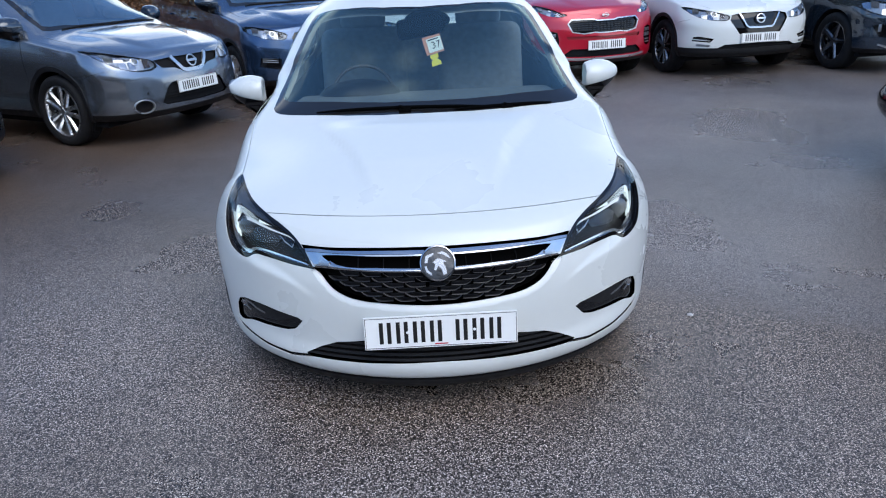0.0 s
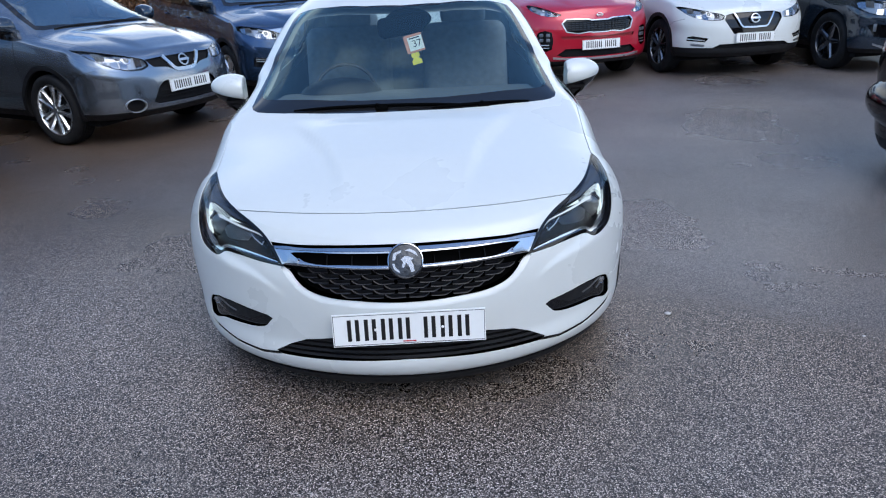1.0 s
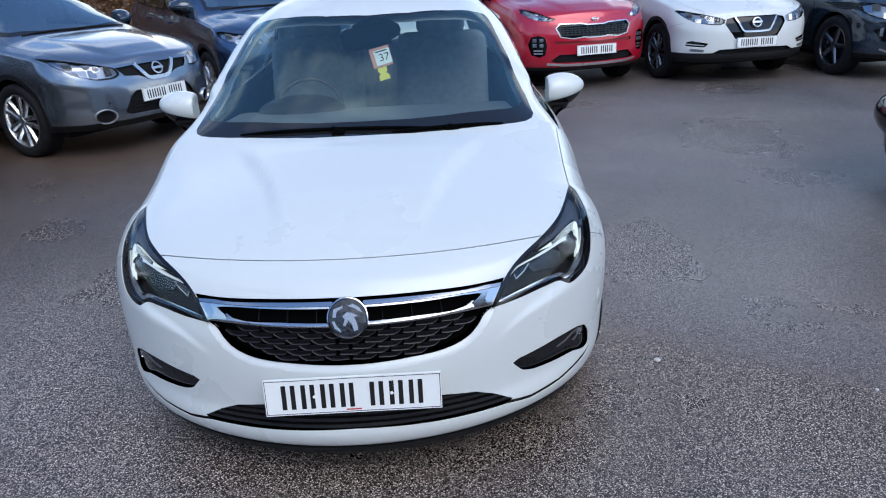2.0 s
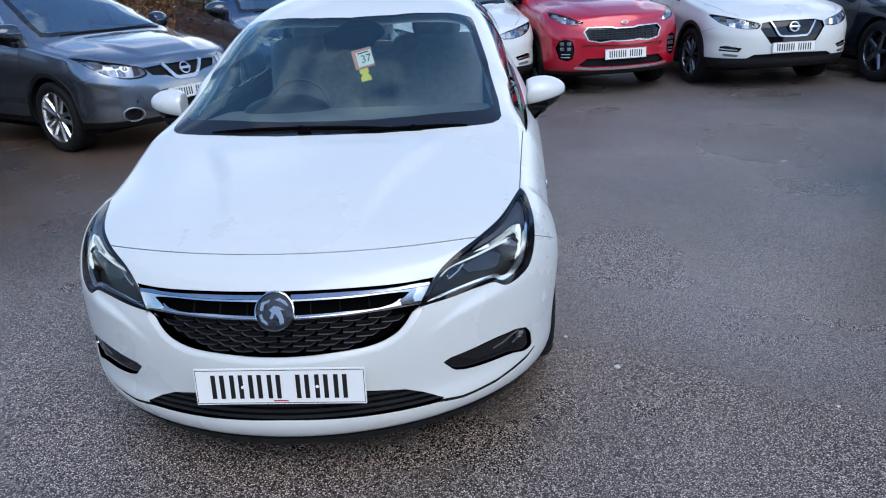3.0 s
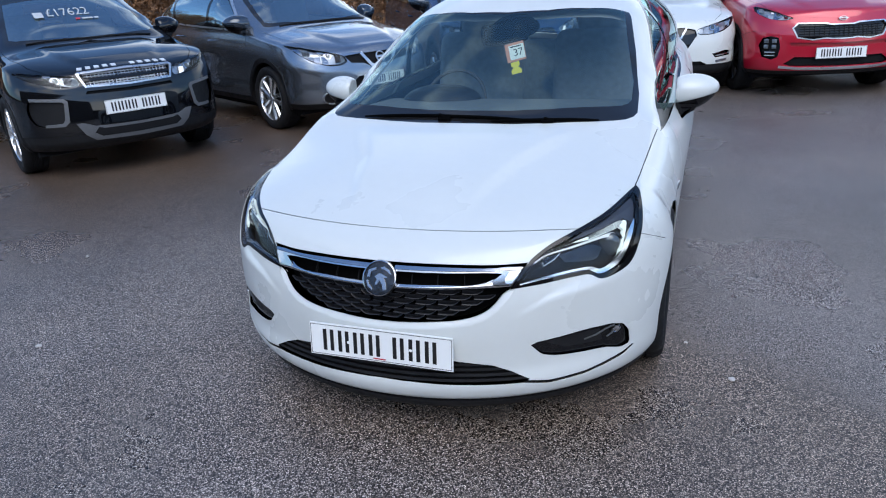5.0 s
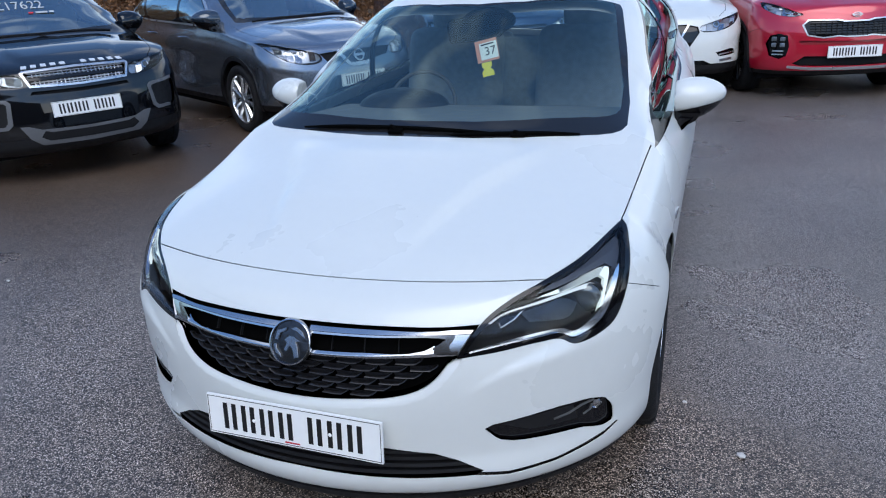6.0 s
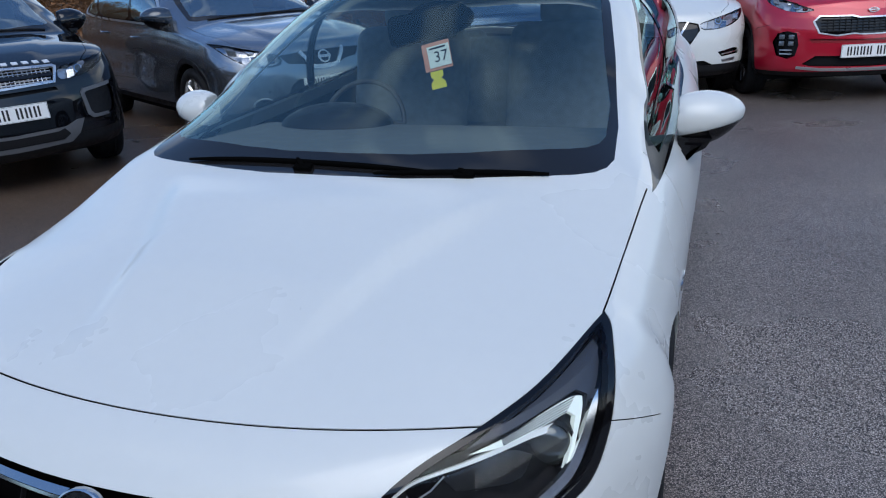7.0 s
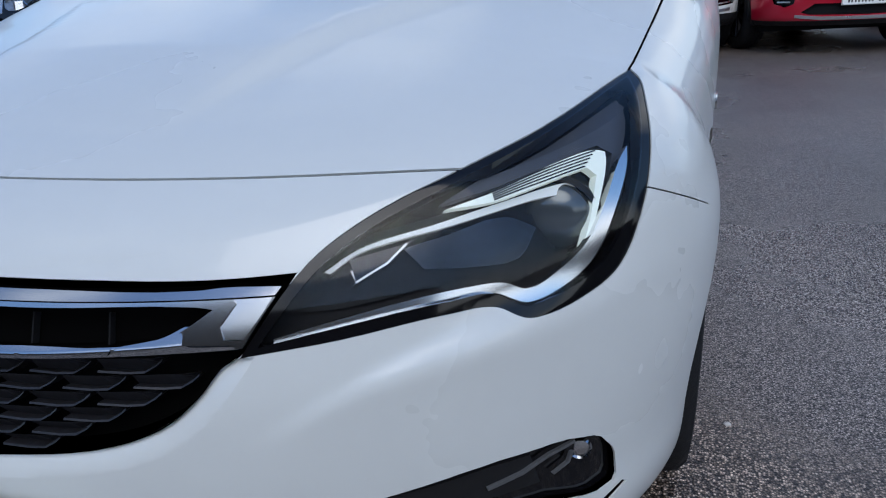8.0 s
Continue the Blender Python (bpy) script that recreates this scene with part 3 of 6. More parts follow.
def facing(place, normal):
    """A pose at a place whose z axis is the surface's normal and whose y axis points up."""
    z = normal.normalized()
    x = Vector((0, 0, 1)).cross(z)
    x = x.normalized() if x.length > 1e-4 else Vector((1, 0, 0))
    return Matrix.Translation(place) @ Matrix((x, z.cross(x), z)).transposed().to_4x4()


def slab(bm, poly, m, depth, bevel=0.0):
    """A flat shape with thickness: an outline in the local xy plane of m, raised along z."""
    vs = [bm.verts.new(m @ Vector((x, y, 0))) for x, y in poly]
    f = bm.faces.new(vs)
    top = bmesh.ops.extrude_face_region(bm, geom=[f])
    up = [v for v in top["geom"] if isinstance(v, bmesh.types.BMVert)]
    shift = m.to_3x3() @ Vector((0, 0, depth))
    for v in up:
        v.co += shift
    bmesh.ops.recalc_face_normals(bm, faces=bm.faces[:])
    if bevel:
        es = [e for e in bm.edges if e.verts[0] in up and e.verts[1] in up]
        bmesh.ops.bevel(bm, geom=es, offset=bevel, segments=2, affect="EDGES")
    return bm


# ---- parts that every car has ----
def wheel_parts(parent, x, y, r, rim_r, width, spokes, twin, rim_mat, dark=None):
    s = 1 if x > 0 else -1
    at = Matrix.Translation((x, y, r)) @ Matrix.Diagonal((s, 1, 1, 1))
    w = width / 2
    hub = part("wheel", lathe(bmesh.new(), [(0.01, w * 0.2), (rim_r * 0.75, w * 0.2), (rim_r * 0.75, w * 0.05), (0.06, w * 0.05), (0.01, w * 0.05)], 40, at), dark or MAT["lining"], parent)
    tread = [(rim_r * 0.99, w * 0.80), (rim_r + 0.012, w * 0.93), ((rim_r + r) / 2, w), (r - 0.022, w * 0.96), (r - 0.006, w * 0.82), (r, w * 0.6)]
    for k in (0.36, 0.12, -0.12, -0.36):
        tread += [(r, w * (k + 0.08)), (r - 0.006, w * (k + 0.06)), (r - 0.006, w * k), (r, w * (k - 0.02))]
    tread += [(r - 0.006, -w * 0.82), ((rim_r + r) / 2, -w), (rim_r, -w * 0.8)]
    part("tyre", lathe(bmesh.new(), tread, 56, at), MAT["rubber"], hub)
    bm = lathe(bmesh.new(), [(rim_r, w * 0.80), (rim_r, w * 0.88), (rim_r * 0.955, w * 0.90), (rim_r * 0.93, w * 0.78), (rim_r * 0.90, 0), (rim_r * 0.90, -w * 0.7)], 56, at)
    lathe(bm, [(0.035, w * 0.70), (0.032, w * 0.83), (0.005, w * 0.84)], 20, at)
    for k in range(spokes):
        for off in ((-0.075, 0.075) if twin else (0.0,)):
            a = 2 * math.pi * k / spokes + 0.3
            lean = at @ Matrix.Rotation(a, 4, "X")
            wi, wo = (0.021, 0.027) if twin else (0.036, 0.026)
            base, tip = Vector((0, off * rim_r * 0.9, 0.03)), Vector((0, off * rim_r * 3.1, rim_r * 0.955))
            vs = []
            for p, hw, hx in ((base, wi, w * 0.80), (tip, wo, w * 0.84)):
                for dy, dx in ((-hw, -0.022), (hw, -0.022), (hw * 0.55, 0.0), (-hw * 0.55, 0.0)):
                    vs.append(bm.verts.new(lean @ Vector((hx + dx, p.y + dy, p.z))))
            for i in range(4):
                j = (i + 1) % 4
                bm.faces.new((vs[i], vs[j], vs[4 + j], vs[4 + i]))
            bm.faces.new(vs[4:])
    bmesh.ops.recalc_face_normals(bm, faces=bm.faces[:])
    part("rim", bm, rim_mat, hub)
    return hub


def number_plate(parent, m, groups=(4, 3)):
    """A white plate whose characters are plain upright bars."""
    bm = box(bmesh.new(), (0.526, 0.117, 0.008), m @ pose(0, 0, 0.003))
    plate = part("number_plate", bm, MAT["plate"], parent, "white number plate with black bars", smooth=False)
    x = -0.5 * (sum(groups) * 0.058 + 0.03 * (len(groups) - 1))
    for g in groups:
        for _ in range(g):
            for dx, hw in ((0.013, 0.0068), (0.040, 0.0068)):
                part("character_bar", box(bmesh.new(), (2 * hw, 0.078, 0.001), m @ pose(x + dx, 0.0, 0.0076)), MAT["ink"], plate, smooth=False)
            x += 0.058
        x += 0.03
    bm = bmesh.new()
    for dx, dy, sx, sy in ((0, 0.054, 0.520, 0.0016), (0, -0.054, 0.520, 0.0016), (-0.259, 0, 0.0016, 0.108), (0.259, 0, 0.0016, 0.108)):
        box(bm, (sx, sy, 0.0008), m @ pose(dx, dy, 0.0074))
    part("border_line", bm, MAT["ink"], plate, smooth=False)
    return plate


def door_mirror(parent, x, y, z, cap_mat, size=1.0):
    """A door mirror: rounded cap, dark lower shell and arm, mirror glass on the rear."""
    s = 1 if x > 0 else -1
    cx = x - s * 0.095 * size
    m = Matrix.Translation((cx, y, z)) @ Matrix.Diagonal((s, 1, 1, 1))
    for nm in ("cap", "shell"):  # an egg cut flat at the inner end, high there and pointed outside
        bm = ball(bmesh.new(), (0.276 * size, 0.17 * size, 0.150 * size), None, 36, 24)
        for v in bm.verts:
            c = v.co
            c.x = max(c.x, -0.088 * size) if c.x < 0 else 0.75 * c.x
            t = (c.x / size + 0.088) / 0.192
            c.z *= 1.16 - 0.42 * t
            c.z += 0.016 * size * t
            c.y = min(c.y, 0.035 * size) + 0.05 * t * size
            cut_at = (-0.046 + 0.040 * t) * size
            if nm == "cap":
                c.z = max(c.z, cut_at)
            else:
                c.x, c.y = c.x * 0.975, c.y * 0.96
                c.z = max(min(c.z * 1.25, cut_at + 0.004), (-0.110 + 0.072 * t) * size)
            v.co = m @ c
        bmesh.ops.recalc_face_normals(bm, faces=bm.faces[:])
        if nm == "cap":
            cap = part("door_mirror", bm, cap_mat, parent)
        else:
            part("lower_shell", bm, MAT["gloss"], cap, "black lower shell")
    bm = bmesh.new()
    wedge = [(-0.130, -0.160), (-0.116, -0.214), (-0.094, -0.186), (-0.070, -0.128), (-0.044, -0.098), (-0.014, -0.080), (0.000, -0.052), (-0.086, -0.050), (-0.104, -0.086)]
    slab(bm, [(x * size, z * size) for x, z in wedge], m @ pose(0.012 * size, -0.022 * size, 0.004, 90, 0, 0), 0.056 * size, 0.018 * size)
    part("arm", bm, MAT["gloss"], cap, "black mirror arm")
    part("glass", box(bmesh.new(), (0.145 * size, 0.004, 0.085 * size), m @ pose(-0.012 * size, 0.042 * size, 0.008), 0.0015), MAT["mirror"], cap)
    return cap


def up_facing(t):
    return t[:, :, 5].mean(1) > 0.12


def fore(t):
    return t[:, :, 1].mean(1) < 1.3


def right(t):
    return t[:, :, 0].mean(1) > 0.25


def left(t):
    return t[:, :, 0].mean(1) < -0.25


def car_shell(root, tris, paint, screen, windows, rear_window, axles, wheel_r, arch_r, shuts=(), doors=(), bonnet=None, lower=0.0, lower_mat=None,
              half=0.9, clear_in=(0.035, 0.09, 0.05), arch_trim=None, house=None, belt=1.0, glass_mat=None):
    """Cuts wheel arches, glass, gaps, doors and bonnet out of a car's surface. Returns what is left of it, for the nose's own parts."""
    rest = tris
    for y in axles:
        for side, s in ((right, 1), (left, -1)):
            if arch_trim:
                ring, rest = cut(rest, circle(y, wheel_r, arch_r + arch_trim, 40), SIDE, side)
                hole, ring = cut(ring, circle(y, wheel_r, arch_r, 40), SIDE, side)
                if len(ring):
                    panel("arch_trim", ring, MAT["plastic"], root, 0.006, 0.02, "black plastic wheel arch trim")
            else:
                hole, rest = cut(rest, circle(y, wheel_r, arch_r, 40), SIDE, side)
            bm = lathe(bmesh.new(), [(arch_r + 0.004, half - 0.03), (arch_r + 0.004, half - 0.4), (0.05, half - 0.42)], 40, Matrix.Translation((0, y, wheel_r)) @ Matrix.Diagonal((s, 1, 1, 1)))
            bmesh.ops.delete(bm, geom=[v for v in bm.verts if v.co.z < wheel_r - 0.1], context="VERTS")
            part("arch_liner", bm, MAT["lining"], root)
    glass, rest = cut(rest, whole(screen), PLAN, up_facing)
    di, lo, hi = clear_in
    ys = [y for _, y in screen]
    inner = [(x * (1 - di / max(x for x, _ in screen)), y + (lo if y < (min(ys) + max(ys)) / 2 else -hi)) for x, y in screen]
    clear, frit = cut(glass, whole(inner), PLAN)
    ws = panel("windscreen", clear, MAT["parked_screen" if glass_mat else "screen"], root, 0.0, 0.0, "clear laminated windscreen")
    ws.visible_shadow = False
    panel("screen_border", frit, MAT["frit"], ws, 0.0, 0.004)
    for poly in windows:
        for side in (right, left):
            got, rest = cut(rest, poly, SIDE, side)
            if len(got):
                if glass_mat is None:  # the near car's door glass stands nearly upright and flat
                    got = got.copy()
                    got[..., 4] = np.clip(got[..., 4], -0.06, 0.06)
                    got[..., 5] = np.clip(got[..., 5], 0.0, 0.30)
                w = panel("side_window", got, glass_mat or MAT["tinted"], root, -0.003, 0.0)
                w.visible_shadow = False
    if house is not None:
        for side in (right, left):
            got, rest = cut(rest, house, SIDE, side)
            if len(got):
                panel("window_trim", got, MAT["gloss"], root, -0.001, 0.006, "gloss black window trim")
    if rear_window:
        got, rest = cut(rest, whole(rear_window), PLAN, up_facing)
        if len(got):
            panel("rear_window", got, glass_mat or MAT["tinted"], root, 0.0, 0.0).visible_shadow = False
    upper, under = cut(rest, [(1.2, belt), (6, belt), (6, 3), (1.2, 3)], SIDE)
    panel("inner_shell", under, MAT["lining"], root, -0.06, 0.0, "dark inner lining")
    panel("headliner", upper, MAT["headliner"], root, -0.05, 0.0, "pale grey headliner")
    for path, view, w, where in shuts:
        _, rest = cut(rest, band(path, w), view, where)
    for poly in doors:
        for side in (right, left):
            got, rest = cut(rest, poly, SIDE, side)
            if len(got):
                panel("door", got, paint, root)
    if bonnet:
        got, rest = cut(rest, whole(bonnet), PLAN, up_facing)
        panel("bonnet", got, paint, root, 0.0, 0.003)
    if lower:
        got, rest = cut(rest, [(-0.5, 0), (6, 0), (6, lower), (-0.5, lower)], SIDE)
        panel("lower_trim", got, lower_mat or MAT["plastic"], root, -0.004, 0.02, "black plastic lower trim")
    bm = box(bmesh.new(), (1.55 * half / 0.9, tris[:, :, 1].max() - 0.9, 0.05), pose(0, tris[:, :, 1].max() / 2, 0.22))
    part("underbody", bm, MAT["lining"], root)
    return rest


def leant(tris):
    """A trim strip in facets: the upper bar's face lies back to the sky, the lower bar has a thin top edge and an under-face turned to the ground."""
    out = []
    mid_line = [(-0.372, 0.5965), (-0.30, 0.5935), (-0.2, 0.5893), (-0.04, 0.5872), (0.04, 0.5872), (0.2, 0.5893), (0.30, 0.5935), (0.372, 0.5965)]
    for poly, slope, level in (([(-1, 0.6360), (1, 0.6360), (1, 1), (-1, 1)], 0.6, False),
                               (mid_line + [(0.372, 0.608), (-0.372, 0.608)], 0.7, True),
                               ([(-0.44, 0.575)] + [(-0.42, 0.5945)] + mid_line + [(0.42, 0.5945), (0.44, 0.575)], -0.55, True)):
        face, tris = cut(tris, poly, FRONT)
        face = face.copy()
        mid = np.interp(face[..., 0], [x for x, _ in mid_line], [z for _, z in mid_line]) if level else 0.6360
        face[..., 1] += slope * (face[..., 2] - mid)
        face[..., 5] += slope
        out.append(face)
    wing = [(0.412, 0.6400), (0.455, 0.6390), (0.446, 0.622), (0.430, 0.598), (0.412, 0.599), (0.407, 0.612), (0.420, 0.632)]
    for poly in (wing, mirrored(wing)):  # an inset facet at the wing's outer end
        face, tris = cut(tris, poly, FRONT)
        face = face.copy()
        face[..., :3] -= face[..., 3:] * 0.002
        face[..., 5] += 0.03
        out.append(face)
    tris = np.array(tris)
    tris[..., 1] += 0.05 * (tris[..., 2] - 0.615)
    tris[..., 5] -= 0.03
    out = np.concatenate(out + [tris])
    out[..., 3:] /= np.linalg.norm(out[..., 3:], axis=-1)[..., None]
    return out


def white_hatchback(m):
    root = thing("hatchback_car", m, "white five-door hatchback with black grille, parked on wet asphalt", "car")
    shape = dict(HATCH, fine=1.7, dome=True, flare=0.045)
    tris = car_skin(**shape)
    screen = [(0, 0.995), (0.2, 1.0), (0.36, 1.02), (0.55, 1.06), (0.63, 1.084), (0.675, 1.106), (0.702, 1.136), (0.715, 1.18), (0.705, 1.35), (0.655, 1.67), (0.60, 1.96), (0.585, 1.995), (0.55, 1.975), (0.4, 1.885), (0.2, 1.82), (0, 1.80)]
    belt_front = smooth([(1.38, 0.916), (1.8, 0.928), (2.27, 0.944), (2.27, 1.312), (2.12, 1.262), (1.8, 1.128), (1.56, 1.002)], 3)
    belt_rear = smooth([(2.33, 0.947), (2.8, 0.967), (3.35, 1.07), (3.22, 1.22), (2.88, 1.33), (2.45, 1.346), (2.33, 1.328)], 3)
    lid = lambda x: 0.187 + 0.25 * x * x + 0.12 * x ** 4
    gaps = [
        ([(x, lid(x)) for x in np.linspace(0.612, -0.612, 49)], PLAN, 0.0036, up_facing),
        ([(0.762, 0.63), (0.776, 0.82), (0.796, 1.05), (0.803, 1.12)], PLAN, 0.0035, up_facing),
        ([(-0.762, 0.63), (-0.776, 0.82), (-0.796, 1.05), (-0.803, 1.12)], PLAN, 0.0035, up_facing),
        ([(0.44, 0.68), (0.50, 0.652), (0.58, 0.615)], SIDE, 0.0022, lambda t: np.abs(t[:, :, 0].mean(1)) > 0.7),
        ([(1.30, 0.94), (1.27, 0.75), (1.24, 0.5), (1.26, 0.22)], SIDE, 0.006, lambda t: np.abs(t[:, :, 0].mean(1)) > 0.7),
        ([(2.31, 1.0), (2.32, 0.6), (2.32, 0.22)], SIDE, 0.006, lambda t: np.abs(t[:, :, 0].mean(1)) > 0.7),
        ([(3.32, 1.06), (3.30, 0.85), (3.05, 0.6), (3.0, 0.22)], SIDE, 0.006, lambda t: np.abs(t[:, :, 0].mean(1)) > 0.7),
    ]
    bonnet = [(x, lid(x)) for x in np.linspace(0, 0.612, 25)] + [ (0.69, 0.43), (0.763, 0.632), (0.777, 0.82), (0.797, 1.05), (0.803, 1.12), (0.72, 1.14), (0.66, 1.093), (0.36, 1.017), (0, 0.992)]
    lamp_out = smooth([(0.426, 0.511), (0.483, 0.617), (0.526, 0.670), (0.611, 0.754), (0.682, 0.843), (0.764, 1.018), (0.779, 0.995), (0.791, 0.950), (0.805, 0.865), (0.803, 0.784), (0.782, 0.699),
                       (0.750, 0.653), (0.705, 0.614), (0.690, 0.609), (0.662, 0.613), (0.62, 0.595), (0.518, 0.546)])
    lamp_in = smooth([(0.442, 0.524), (0.492, 0.611), (0.533, 0.661), (0.617, 0.743), (0.691, 0.838), (0.763, 0.995), (0.781, 0.945), (0.793, 0.864), (0.791, 0.788), (0.771, 0.708),
                      (0.743, 0.665), (0.700, 0.627), (0.690, 0.622), (0.660, 0.626), (0.62, 0.608), (0.518, 0.559)])
    lamps = []
    work = tris
    for s, side in ((1, right), (-1, left)):
        flip = (lambda p: p) if s > 0 else (lambda p: np.asarray(p) * [-1, 1])
        got, work = cut(work, flip(lamp_out), SLANT, lambda t, k=side: fore(t) & k(t))
        lamps.append((got, flip))
    rest = car_shell(root, work, MAT["white"], screen, [belt_front, belt_rear], [(0, 3.60), (0.55, 3.56), (0.68, 4.06), (0, 4.26)], (0.875, 3.537), 0.318, 0.333, gaps,
                     [[(1.27, 0.22), (1.24, 0.5), (1.27, 0.75), (1.30, 1.0), (2.31, 1.0), (2.32, 0.22)], [(2.32, 0.22), (2.31, 1.02), (3.32, 1.06), (3.30, 0.85), (3.05, 0.6), (3.0, 0.22)]],
                     bonnet, 0.182, MAT["plastic"], clear_in=(0.034, 0.095, 0.016),
                     house=smooth([(1.12, 0.884), (1.44, 0.896), (1.8, 0.908), (2.3, 0.924), (2.8, 0.944), (3.47, 1.055), (3.30, 1.25), (2.9, 1.365), (2.45, 1.375), (2.2, 1.308), (2.09, 1.265), (1.77, 1.128), (1.53, 1.000)], 4))
    # grille with chrome wings and scale-like blades
    mouth = smooth(whole([(0, 0.658), (0.25, 0.657), (0.39, 0.655), (0.474, 0.657), (0.427, 0.582), (0.408, 0.570), (0.385, 0.540), (0.355, 0.513), (0.298, 0.490), (0.17, 0.476), (0, 0.469)]))
    got, rest = cut(rest, mouth, FRONT, fore)
    around = smooth(whole([(0, 0.685), (0.48, 0.685), (0.44, 0.580), (0.425, 0.555), (0.400, 0.520), (0.365, 0.488), (0.305, 0.464), (0.17, 0.449), (0, 0.442)]))
    lower_lip = np.array([q for q in mouth if q[1] < 0.60])
    edge, rest = cut(rest, np.array([q for q in around if q[1] < 0.60]), FRONT, fore)
    rest = np.concatenate([rest, chamfer(edge, lower_lip[np.argsort(lower_lip[:, 0])], FRONT, 0.026, 0.012)])
    grille = panel("grille", got, MAT["dull"], root, -0.040, -0.035, "black scale-patterned front grille", (mouth, FRONT))
    wing = [(0.045, 0.6450), (0.22, 0.6445), (0.38, 0.6425), (0.405, 0.6440), (0.460, 0.6425), (0.450, 0.626), (0.430, 0.591), (0.36, 0.5895), (0.2, 0.586), (0.045, 0.5845), (0.045, 0.591), (0.2, 0.5935),
            (0.345, 0.599), (0.368, 0.608), (0.398, 0.6275), (0.38, 0.6305), (0.22, 0.6315), (0.045, 0.6315)]
    wing = [tuple(q) for q in smooth(wing, 4, 40)]
    for poly in (wing, mirrored(wing)):
        bar, _ = cut(got, poly, FRONT)
        top = panel("chrome_wing", leant(bar), MAT["chrome"], grille, 0.005, 0.012, "bright chrome winged trim")
    slot = whole([(0, 0.631), (0.22, 0.631), (0.38, 0.630), (0.398, 0.627), (0.366, 0.607), (0.345, 0.600), (0.2, 0.595), (0, 0.593)])
    dark, _ = cut(got, slot, FRONT)
    panel("slot_panel", dark, MAT["dull"], grille, -0.036, 0.0)
    for x in (0.10, 0.19, 0.28):
        for s in (1, -1):
            p, n = meet(got, FRONT, s * x, 0.612, 1, -1)
            part("slot_rib", box(bmesh.new(), (0.002, 0.034, 0.010), facing(p, n) @ pose(0, 0, -0.030)), MAT["lining"], grille, smooth=False)
    blade = bmesh.new()
    lip = [(-0.030, -0.0052), (0.0, -0.0080), (0.018, -0.0072), (0.030, 0.001), (0.037, 0.0085)]
    brow = [(-0.030, 0.0100), (0.0, 0.0100), (0.012, 0.0100), (0.020, 0.0100), (0.030, 0.0100)]
    rings = [[blade.verts.new((x, y, z)) for x, y in pts] for pts, z in ((brow, 0.004), (lip, -0.010), ([(x, y + 0.0004) for x, y in lip], 0.003), ([(x, y - 0.0022) for x, y in lip], 0.004), ([(x, y - 0.0025) for x, y in lip], -0.014))]
    for ra, rb in zip(rings, rings[1:]):
        for i in range(len(lip) - 1):
            blade.faces.new((ra[i], ra[i + 1], rb[i + 1], rb[i]))
    bmesh.ops.recalc_face_normals(blade, faces=blade.faces[:])
    blade_mesh = bpy.data.meshes.new("blade")
    blade.to_mesh(blade_mesh)
    blade.free()
    blade_mesh.materials.append(MAT["blade"])
    lower_mouth = np.array(mouth) * [0.965, 1] + [0, 0.004]
    for row in range(6):
        z = 0.5745 - row * 0.0172
        for col in range(-6, 7):
            x = (col + 0.5 * (row % 2)) * 0.077
            if inside(lower_mouth, np.array([[x - 0.016, z - 0.004], [x + 0.016, z - 0.004]])).all():
                p, n = meet(got, FRONT, x, z, 1, -1)
                ob = new("blade", blade_mesh)
                ob.parent = grille
                ob.matrix_basis = facing(p, n) @ pose(0, 0, -0.018) @ Matrix.Diagonal((1.06 if x >= 0 else -1.06, 0.82, 1, 1))
    # round badge of plain shapes
    p, n = meet(got, FRONT, 0, 0.607, 1, -1)
    at = facing(p, n) @ pose(0, 0, 0.004)
    turn = at @ Matrix.Rotation(radians(-90), 4, "Y")
    badge = part("badge", lathe(bmesh.new(), [(0.0540, 0.0), (0.0612, 0.0), (0.0622, 0.006), (0.0602, 0.012), (0.0570, 0.013), (0.0545, 0.008)], 56, turn), MAT["chrome"], root, "round chrome badge with plain shapes")
    part("badge_field", lathe(bmesh.new(), [(0.0, 0.0095), (0.030, 0.0085), (0.055, 0.0070)], 48, turn), MAT["badge_dark"], badge)
    for poly in ([(-0.016, 0.004), (-0.002, 0.016), (0.012, 0.014), (0.030, 0.004), (0.018, 0.002), (0.026, -0.014), (0.030, -0.036), (0.018, -0.040), (0.012, -0.020), (0.002, -0.008), (-0.006, -0.024), (-0.014, -0.022), (-0.008, -0.004)],
                 [(0.000, 0.034), (0.016, 0.040), (0.034, 0.030), (0.044, 0.014), (0.034, 0.018), (0.020, 0.028)],
                 [(-0.040, 0.026), (-0.012, 0.036), (-0.014, 0.028), (-0.030, 0.020), (-0.034, 0.002), (-0.044, 0.002)],
                 [(-0.046, -0.010), (-0.038, -0.030), (-0.020, -0.042), (-0.022, -0.033), (-0.034, -0.022), (-0.038, -0.008)]):
        part("badge_shape", slab(bmesh.new(), poly, at @ pose(0, 0, 0.0095), 0.004, 0.0012), MAT["badge_silver"], badge)
    # headlamps
    for got, flip in lamps:
        lamp = panel("headlamp", got, MAT["lamp_dark"], root, -0.060, -0.055, "wrap-around headlamp with a lit light guide", (flip(lamp_out), SLANT))
        lens_in, edge = cut(got, flip(lamp_in), SLANT)
        panel("lamp_rim", edge, MAT["gloss"], lamp, -0.002, 0.02, "black lamp surround")
        panel("lens", lens_in, MAT["clear"], lamp, 0.0, 0.0, "clear lamp cover").visible_shadow = False
